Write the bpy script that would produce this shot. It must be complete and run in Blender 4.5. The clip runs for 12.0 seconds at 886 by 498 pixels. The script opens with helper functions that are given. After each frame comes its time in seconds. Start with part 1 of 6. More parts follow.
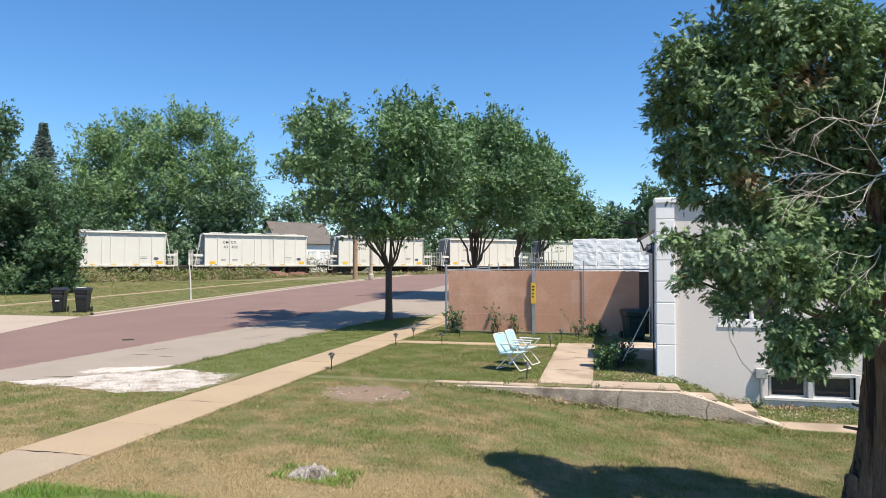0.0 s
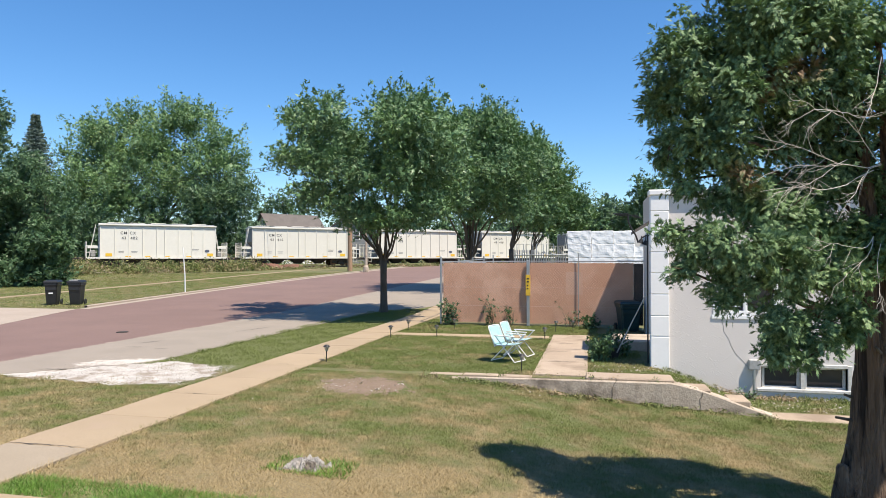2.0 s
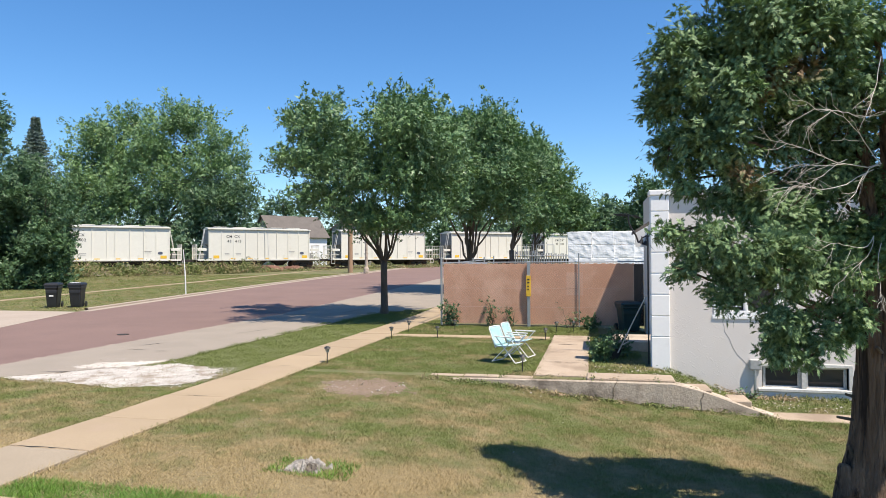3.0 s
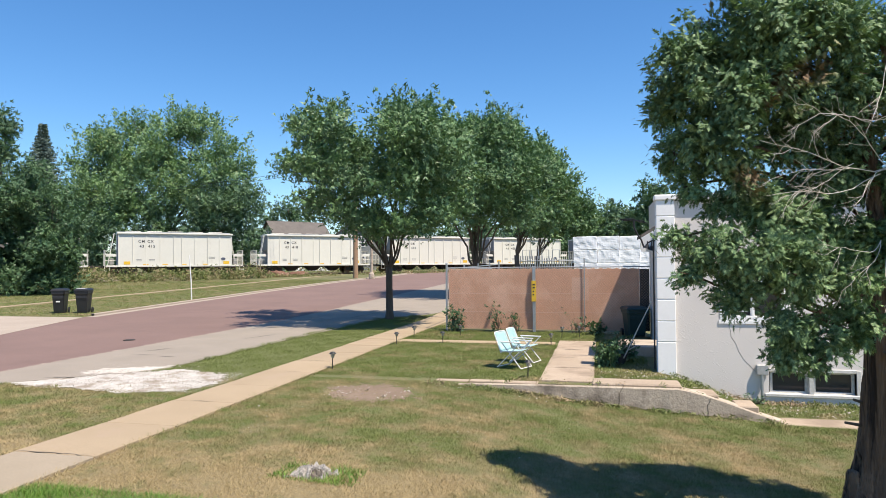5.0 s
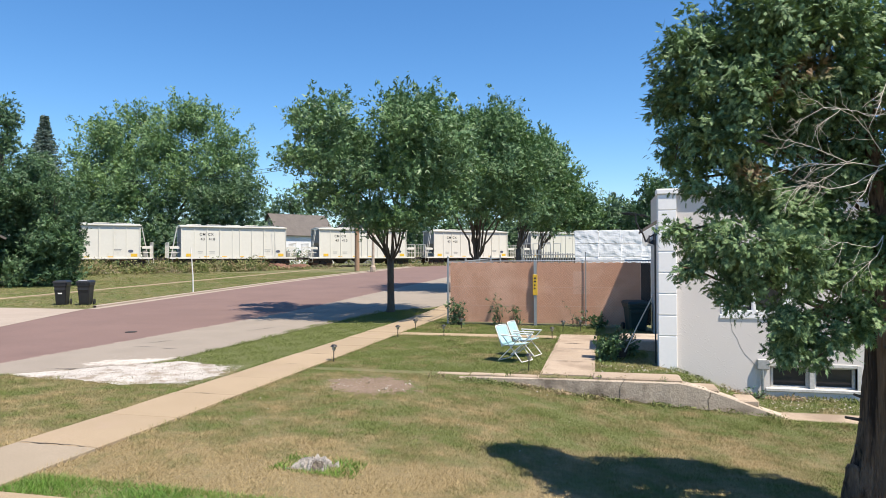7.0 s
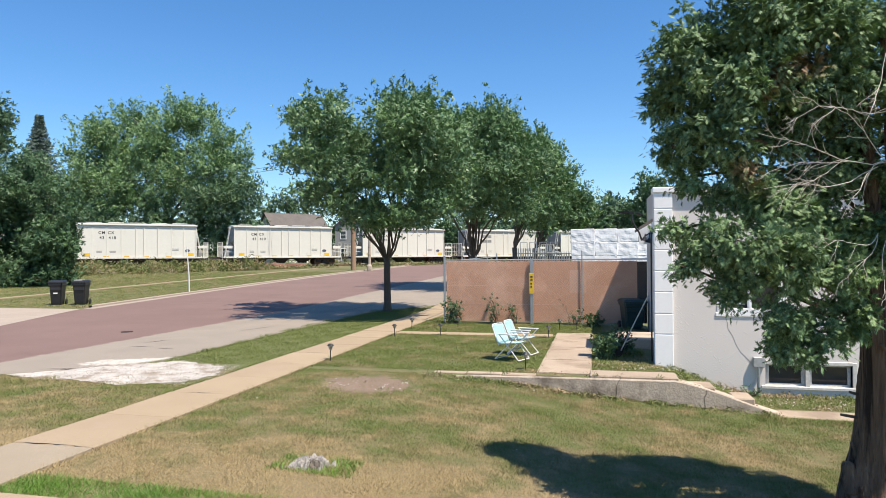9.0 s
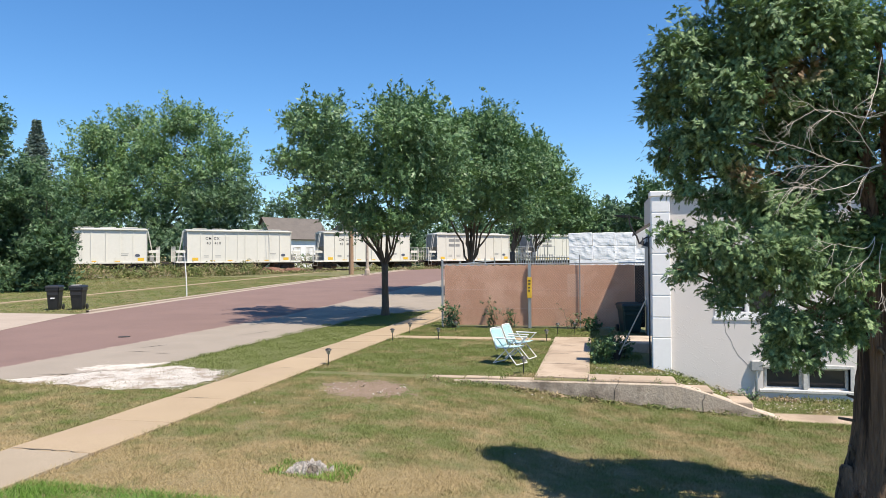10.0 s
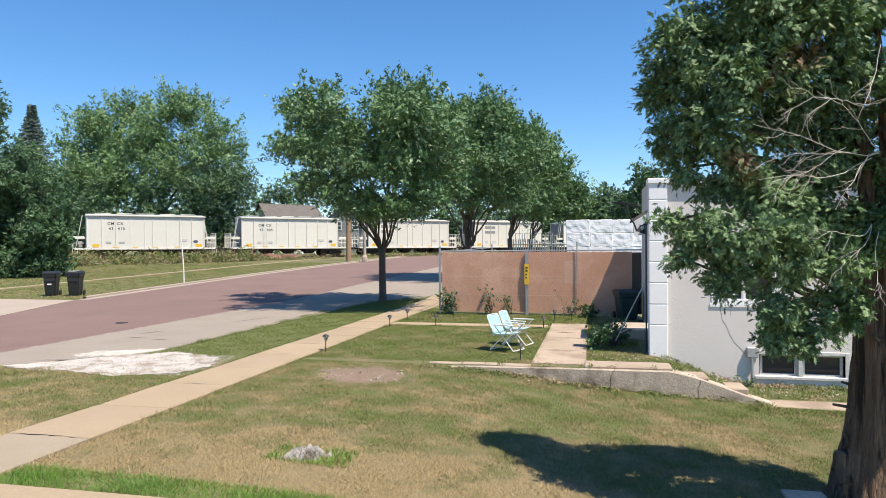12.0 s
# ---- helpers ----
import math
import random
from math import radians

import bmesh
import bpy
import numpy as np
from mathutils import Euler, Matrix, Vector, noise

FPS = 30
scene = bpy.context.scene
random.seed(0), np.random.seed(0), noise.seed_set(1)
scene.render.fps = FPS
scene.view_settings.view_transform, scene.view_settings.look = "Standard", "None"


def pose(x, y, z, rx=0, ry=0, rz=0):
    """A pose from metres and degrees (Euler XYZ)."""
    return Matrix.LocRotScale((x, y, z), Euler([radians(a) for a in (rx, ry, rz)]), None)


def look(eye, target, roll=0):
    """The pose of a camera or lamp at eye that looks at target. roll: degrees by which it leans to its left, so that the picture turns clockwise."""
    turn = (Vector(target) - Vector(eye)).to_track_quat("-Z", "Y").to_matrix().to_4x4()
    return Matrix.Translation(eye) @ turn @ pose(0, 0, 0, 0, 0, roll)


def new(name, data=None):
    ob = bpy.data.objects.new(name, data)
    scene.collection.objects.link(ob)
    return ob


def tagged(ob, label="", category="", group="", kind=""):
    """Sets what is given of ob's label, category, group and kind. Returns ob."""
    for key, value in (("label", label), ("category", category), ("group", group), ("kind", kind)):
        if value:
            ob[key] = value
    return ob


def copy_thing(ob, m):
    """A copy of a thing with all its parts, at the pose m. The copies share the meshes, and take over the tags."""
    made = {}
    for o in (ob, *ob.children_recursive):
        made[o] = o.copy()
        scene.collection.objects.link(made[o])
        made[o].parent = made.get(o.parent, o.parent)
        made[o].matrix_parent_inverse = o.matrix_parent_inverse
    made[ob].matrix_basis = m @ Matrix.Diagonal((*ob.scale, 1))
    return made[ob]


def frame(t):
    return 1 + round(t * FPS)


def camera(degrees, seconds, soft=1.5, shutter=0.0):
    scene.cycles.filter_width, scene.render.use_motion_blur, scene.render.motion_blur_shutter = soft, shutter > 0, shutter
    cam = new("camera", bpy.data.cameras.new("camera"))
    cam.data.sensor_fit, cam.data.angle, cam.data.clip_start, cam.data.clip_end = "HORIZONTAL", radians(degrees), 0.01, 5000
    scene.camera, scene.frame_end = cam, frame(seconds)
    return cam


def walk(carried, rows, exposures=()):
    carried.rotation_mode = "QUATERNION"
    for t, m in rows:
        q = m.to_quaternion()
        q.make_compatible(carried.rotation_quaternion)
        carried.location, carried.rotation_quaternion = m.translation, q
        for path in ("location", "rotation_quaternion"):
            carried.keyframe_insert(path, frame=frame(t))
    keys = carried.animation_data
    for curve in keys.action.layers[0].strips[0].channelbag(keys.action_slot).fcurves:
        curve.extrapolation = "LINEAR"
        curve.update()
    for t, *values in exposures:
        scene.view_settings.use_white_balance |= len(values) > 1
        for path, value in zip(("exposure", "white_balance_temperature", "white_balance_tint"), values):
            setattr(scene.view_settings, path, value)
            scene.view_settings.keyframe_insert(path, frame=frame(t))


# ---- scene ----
# ---------------------------------------------------------------- camera
# The street runs along +y, the tracks cross it at a slant; the eye is 2.2 m above the street.
cam = camera(66.32, 12.0, soft=0.7)
YAW = 12.96
HELD = [
    (0.0, 0.000, 1.384, 0.000), (0.5, 0.311, 1.547, -0.081), (1.0, -0.196, 1.136, -0.068),
    (1.5, -0.371, 0.847, -0.038), (2.0, -0.436, 0.713, -0.048), (2.5, -0.517, 0.750, -0.198),
    (3.0, -0.408, 0.806, -0.275), (5.0, 0.025, 1.252, -0.372), (5.5, 0.103, 1.314, -0.294),
    (6.0, 0.274, 1.234, -0.313), (6.5, 0.239, 0.970, -0.310), (7.0, 0.151, 0.691, -0.147),
    (9.0, -0.150, 0.594, -0.282), (9.5, -0.290, 0.828, -0.358), (10.0, -0.337, 0.945, -0.394),
    (10.5, -0.200, 0.764, -0.210), (11.0, -0.302, 0.336, -0.210), (11.5, -0.474, -0.104, -0.337),
    (12.0, -0.549, -0.177, -0.282)]
walk(cam, [(t, pose(0, 0, 2.2, 90, 0, YAW + yaw) @ pose(0, 0, 0, tilt) @ pose(0, 0, 0, 0, 0, lean)) for t, yaw, tilt, lean in HELD])

# ---------------------------------------------------------------- light
SUN = Vector((0.385, -0.215, 0.90)).normalized()
world = bpy.data.worlds.new("sky")
scene.world = world
world.use_nodes = True
wn = world.node_tree.nodes
sky = wn.new("ShaderNodeTexSky")
sky.sky_type, sky.sun_disc = "NISHITA", False
sky.sun_elevation = math.asin(SUN.z)
sky.sun_rotation = math.atan2(SUN.x, SUN.y)
sky.altitude, sky.air_density, sky.dust_density, sky.ozone_density = 300, 1.0, 0.25, 6.0
deep = wn.new("ShaderNodeHueSaturation")
deep.inputs["Saturation"].default_value = 1.18
world.node_tree.links.new(sky.outputs[0], deep.inputs["Color"])
world.node_tree.links.new(deep.outputs[0], wn["Background"].inputs[0])
wn["Background"].inputs[1].default_value = 0.119
sun_data = bpy.data.lights.new("sun", "SUN")
sun_data.energy, sun_data.angle, sun_data.color = 5.35, radians(0.53), (1.0, 0.89, 0.75)
sun = new("sun", sun_data)
sun.matrix_world = look(SUN * 60, (0, 0, 0))
scene.view_settings.exposure = 0.6


# ---------------------------------------------------------------- materials
def nodes_of(name, rough=0.8, metal=0.0):
    m = bpy.data.materials.new(name)
    m.use_nodes = True
    nt = m.node_tree
    b = nt.nodes["Principled BSDF"]
    b.inputs["Roughness"].default_value = rough
    b.inputs["Metallic"].default_value = metal
    return m, nt, b


def add(nt, kind, **values):
    n = nt.nodes.new(kind)
    for key, value in values.items():
        n.inputs[key].default_value = value
    return n


def blend(nt, fac, a, b, how="MIX"):
    n = nt.nodes.new("ShaderNodeMix")
    n.data_type, n.blend_type = "RGBA", how
    for socket, value in ((n.inputs[0], fac), (n.inputs[6], a), (n.inputs[7], b)):
        if isinstance(value, bpy.types.NodeSocket):
            nt.links.new(value, socket)
        elif isinstance(value, (int, float)):
            socket.default_value = value
        else:
            socket.default_value = (*value, 1)
    return n.outputs[2]


def steps(nt, value, lo, hi):
    n = nt.nodes.new("ShaderNodeMapRange")
    n.inputs[1].default_value, n.inputs[2].default_value = lo, hi
    nt.links.new(value, n.inputs[0])
    return n.outputs[0]


def noisy(nt, coord, scale, detail=4.0, rough=0.55, kind="ShaderNodeTexNoise"):
    n = nt.nodes.new(kind)
    n.inputs["Scale"].default_value = scale
    if kind == "ShaderNodeTexNoise":
        n.inputs["Detail"].default_value, n.inputs["Roughness"].default_value = detail, rough
    nt.links.new(coord, n.inputs["Vector"])
    return n.outputs[0]


def surface(name, base, second, fine=30.0, broad=1.5, rough=0.8, bump=0.2, depth=0.01, metal=0.0, stain=None, stain_at=(0.58, 0.72), vary=0.0, stretch=None, soft=0.72):
    """Two colours mixed by a broad and a fine grain, an optional stain, relief from the fine grain."""
    m, nt, b = nodes_of(name, rough, metal)
    co = nt.nodes.new("ShaderNodeTexCoord").outputs["Object"]
    if stretch:
        mp = nt.nodes.new("ShaderNodeMapping")
        mp.inputs["Scale"].default_value = stretch
        nt.links.new(co, mp.inputs[0])
        co = mp.outputs[0]
    n1, n2 = noisy(nt, co, broad), noisy(nt, co, fine)
    c = blend(nt, steps(nt, n1, 0.35, 0.65), base, second)
    c = blend(nt, steps(nt, n2, 0.3, 0.75), c, [soft * (x + y) / 2 for x, y in zip(base, second)])
    if stain:
        n3 = noisy(nt, co, broad * 0.6 + 0.31, 6, 0.65)
        c = blend(nt, steps(nt, n3, *stain_at), c, stain)
    if vary:
        info = nt.nodes.new("ShaderNodeObjectInfo")
        hsv = nt.nodes.new("ShaderNodeHueSaturation")
        hsv.inputs["Hue"].default_value, hsv.inputs["Saturation"].default_value = 0.5, 1.0
        v = steps(nt, info.outputs["Random"], 0, 1)
        v.node.inputs[3].default_value, v.node.inputs[4].default_value = 1 - vary, 1 + vary
        nt.links.new(v, hsv.inputs["Value"])
        nt.links.new(c, hsv.inputs["Color"])
        c = hsv.outputs[0]
    nt.links.new(c, b.inputs["Base Color"])
    if bump:
        bp = add(nt, "ShaderNodeBump", Strength=bump, Distance=depth)
        nt.links.new(n2, bp.inputs["Height"])
        nt.links.new(bp.outputs[0], b.inputs["Normal"])
    return m


def turf(nt, coord):
    """Lawn colour by place: green, faded and burnt patches."""
    big, mid, fine = noisy(nt, coord, 0.55, 4), noisy(nt, coord, 1.9, 10, 0.74), noisy(nt, coord, 24.0, 4, 0.7)
    green = blend(nt, fine, (0.090, 0.122, 0.032), (0.180, 0.208, 0.064))
    faded = blend(nt, fine, (0.168, 0.158, 0.066), (0.248, 0.222, 0.100))
    straw = blend(nt, fine, (0.275, 0.212, 0.106), (0.38, 0.298, 0.162))
    sep = nt.nodes.new("ShaderNodeSeparateXYZ")
    nt.links.new(coord, sep.inputs[0])
    # the lawn before the wall and the strip at its side are drier than the yard behind it
    near = steps(nt, sep.outputs["Y"], 13.4, 10.4)
    over = steps(nt, sep.outputs["X"], -17.0, -21.0)
    over.node.inputs[4].default_value = 0.3
    both = nt.nodes.new("ShaderNodeMath")
    both.operation = "MAXIMUM"
    nt.links.new(near, both.inputs[0])
    nt.links.new(over, both.inputs[1])
    dry = both.outputs[0]
    s = nt.nodes.new("ShaderNodeMath")
    s.operation = "MULTIPLY_ADD"
    s.inputs[1].default_value = 0.10
    nt.links.new(dry, s.inputs[0])
    # the bank below the porch is burnt most
    bank, west = steps(nt, sep.outputs["Y"], 8.0, 6.6), steps(nt, sep.outputs["X"], 1.0, -1.5)
    burnt = nt.nodes.new("ShaderNodeMath")
    burnt.operation = "MULTIPLY"
    nt.links.new(bank, burnt.inputs[0])
    nt.links.new(west, burnt.inputs[1])
    s0 = nt.nodes.new("ShaderNodeMath")
    s0.operation = "MULTIPLY_ADD"
    s0.inputs[1].default_value = 0.17
    nt.links.new(burnt.outputs[0], s0.inputs[0])
    calm = steps(nt, big, 0, 1)
    calm.node.inputs[3].default_value, calm.node.inputs[4].default_value = 0.2, 0.8
    nt.links.new(calm, s0.inputs[2])
    nt.links.new(s0.outputs[0], s.inputs[2])
    s2 = nt.nodes.new("ShaderNodeMath")
    s2.operation = "MULTIPLY_ADD"
    s2.inputs[1].default_value = 1.05
    nt.links.new(mid, s2.inputs[0])
    nt.links.new(s.outputs[0], s2.inputs[2])
    # the verge along the lane is well watered
    mask = None
    for axis, lo, hi in (("X", -9.7, -9.3), ("X", -6.5, -6.9), ("Y", 11.6, 12.6), ("Y", 26.0, 22.0)):
        side = steps(nt, sep.outputs[axis], lo, hi)
        if mask is not None:
            both = nt.nodes.new("ShaderNodeMath")
            both.operation = "MULTIPLY"
            nt.links.new(mask, both.inputs[0])
            nt.links.new(side, both.inputs[1])
            side = both.outputs[0]
        mask = side
    s3 = nt.nodes.new("ShaderNodeMath")
    s3.operation, s3.inputs[1].default_value = "MULTIPLY_ADD", -0.24
    nt.links.new(mask, s3.inputs[0])
    nt.links.new(s2.outputs[0], s3.inputs[2])
    s2 = s3
    c = blend(nt, steps(nt, s2.outputs[0], 1.02, 1.13), green, faded)
    return blend(nt, steps(nt, s2.outputs[0], 1.15, 1.26), c, straw)


def lawn_material(name, blades):
    m, nt, b = nodes_of(name, 0.75 if blades else 0.95)
    g = nt.nodes.new("ShaderNodeNewGeometry")
    c = turf(nt, g.outputs["Position"])
    if blades:
        hsv = nt.nodes.new("ShaderNodeHueSaturation")
        v = steps(nt, g.outputs["Random Per Island"], 0, 1)
        v.node.inputs[3].default_value, v.node.inputs[4].default_value = 0.92, 1.28
        nt.links.new(v, hsv.inputs["Value"])
        nt.links.new(c, hsv.inputs["Color"])
        c = hsv.outputs[0]
        b.inputs["Specular IOR Level"].default_value = 0.2
    else:
        bp = add(nt, "ShaderNodeBump", Strength=0.6, Distance=0.03)
        nt.links.new(noisy(nt, g.outputs["Position"], 40, 4, 0.7), bp.inputs["Height"])
        nt.links.new(bp.outputs[0], b.inputs["Normal"])
        c = blend(nt, steps(nt, noisy(nt, g.outputs["Position"], 55, 3, 0.7), 0.35, 0.65), c, (0.085, 0.072, 0.036))
    nt.links.new(c, b.inputs["Base Color"])
    return m


def leaf_material(name, dark, light, other=None, share=0.0, gloss=0.45, thin=0.13):
    m, nt, b = nodes_of(name, gloss)
    g = nt.nodes.new("ShaderNodeNewGeometry")
    r = g.outputs["Random Per Island"]
    c = blend(nt, r, dark, light)
    n = noisy(nt, g.outputs["Position"], 0.55, 3)
    c = blend(nt, steps(nt, n, 0.4, 0.7), c, blend(nt, 1.0, c, (1.2, 1.18, 0.9), "MULTIPLY"))
    if other:
        n2 = noisy(nt, g.outputs["Position"], 1.1, 2)
        c = blend(nt, steps(nt, n2, 0.66 - share, 0.72 - share * 0.5), c, other)
    nt.links.new(c, b.inputs["Base Color"])
    b.inputs["Specular IOR Level"].default_value = 0.3
    # thin leaves let some sun through
    t = nt.nodes.new("ShaderNodeBsdfTranslucent")
    nt.links.new(blend(nt, 1.0, c, (1.0, 1.2, 0.6), "MULTIPLY"), t.inputs[0])
    mix = nt.nodes.new("ShaderNodeMixShader")
    mix.inputs[0].default_value = thin
    out = nt.nodes["Material Output"]
    nt.links.new(b.outputs[0], mix.inputs[1])
    nt.links.new(t.outputs[0], mix.inputs[2])
    nt.links.new(mix.outputs[0], out.inputs[0])
    return m


def stucco_material():
    """Pale grey render with raised trowel strokes."""
    m, nt, b = nodes_of("grey stucco", 0.9)
    co = nt.nodes.new("ShaderNodeTexCoord").outputs["Object"]
    mp = nt.nodes.new("ShaderNodeMapping")
    mp.inputs["Rotation"].default_value = (0, radians(35), 0)
    mp.inputs["Scale"].default_value = (1.0, 1.0, 0.34)
    nt.links.new(co, mp.inputs[0])
    mp2 = nt.nodes.new("ShaderNodeMapping")
    mp2.inputs["Rotation"].default_value, mp2.inputs["Scale"].default_value = (0, radians(-40), 0), (1.0, 1.0, 0.36)
    mp.vector_type = mp2.vector_type = "TEXTURE"
    nt.links.new(co, mp2.inputs[0])
    strokes = blend(nt, 0.5, steps(nt, noisy(nt, mp.outputs[0], 7.5, 4, 0.6), 0.58, 0.68), steps(nt, noisy(nt, mp2.outputs[0], 9.0, 4, 0.6), 0.59, 0.69))
    grain = noisy(nt, co, 60, 3)
    c = blend(nt, steps(nt, noisy(nt, co, 0.9, 4), 0.35, 0.7), (0.69, 0.64, 0.60), (0.73, 0.68, 0.64))
    c = blend(nt, steps(nt, grain, 0.3, 0.8), c, (0.65, 0.605, 0.565))
    nt.links.new(c, b.inputs["Base Color"])
    b1 = add(nt, "ShaderNodeBump", Strength=0.36, Distance=0.007)
    nt.links.new(strokes, b1.inputs["Height"])
    b2 = add(nt, "ShaderNodeBump", Strength=0.3, Distance=0.003)
    nt.links.new(grain, b2.inputs["Height"])
    nt.links.new(b1.outputs[0], b2.inputs["Normal"])
    nt.links.new(b2.outputs[0], b.inputs["Normal"])
    return m


def soiled(m, colour, shape, scale, ragged=0.5):
    """Blends a second colour into a ground material where shape(x, y sockets) says, with a ragged edge."""
    nt = m.node_tree
    g = nt.nodes.new("ShaderNodeNewGeometry").outputs["Position"]
    sep = nt.nodes.new("ShaderNodeSeparateXYZ")
    nt.links.new(g, sep.inputs[0])
    d = shape(nt, g, sep)
    jag = nt.nodes.new("ShaderNodeMath")
    jag.operation, jag.inputs[1].default_value = "MULTIPLY_ADD", ragged
    nt.links.new(noisy(nt, g, scale, 8, 0.7), jag.inputs[0])
    nt.links.new(d, jag.inputs[2])
    b = nt.nodes["Principled BSDF"]
    old = b.inputs["Base Color"].links[0].from_socket
    nt.links.new(blend(nt, steps(nt, jag.outputs[0], ragged * 0.5 + 0.9, ragged * 0.5 + 1.15), old, colour), b.inputs["Base Color"])
    return m


def near_spot(x, y, rx, ry):
    """Falls from 2 at the spot's middle to 1 at its rim."""
    def shape(nt, g, sep):
        mp = nt.nodes.new("ShaderNodeMapping")
        mp.vector_type = "TEXTURE"
        mp.inputs["Location"].default_value, mp.inputs["Rotation"].default_value, mp.inputs["Scale"].default_value = (x, y, 0), (0, 0, radians(28)), (rx, ry, 50)
        nt.links.new(g, mp.inputs[0])
        ln = nt.nodes.new("ShaderNodeVectorMath")
        ln.operation = "LENGTH"
        nt.links.new(mp.outputs[0], ln.inputs[0])
        sb = nt.nodes.new("ShaderNodeMath")
        sb.operation, sb.inputs[0].default_value = "SUBTRACT", 2.0
        nt.links.new(ln.outputs["Value"], sb.inputs[1])
        return sb.outputs[0]
    return shape


def past_x(x, width):
    """Rises through 1 at x."""
    def shape(nt, g, sep):
        return steps(nt, sep.outputs["X"], x - width, x)
    return shape


def glass_material(name, tint=(0.03, 0.035, 0.04)):
    m, nt, b = nodes_of(name, 0.06)
    b.inputs["Base Color"].default_value = (*tint, 1)
    b.inputs["Specular IOR Level"].default_value = 0.6
    return m


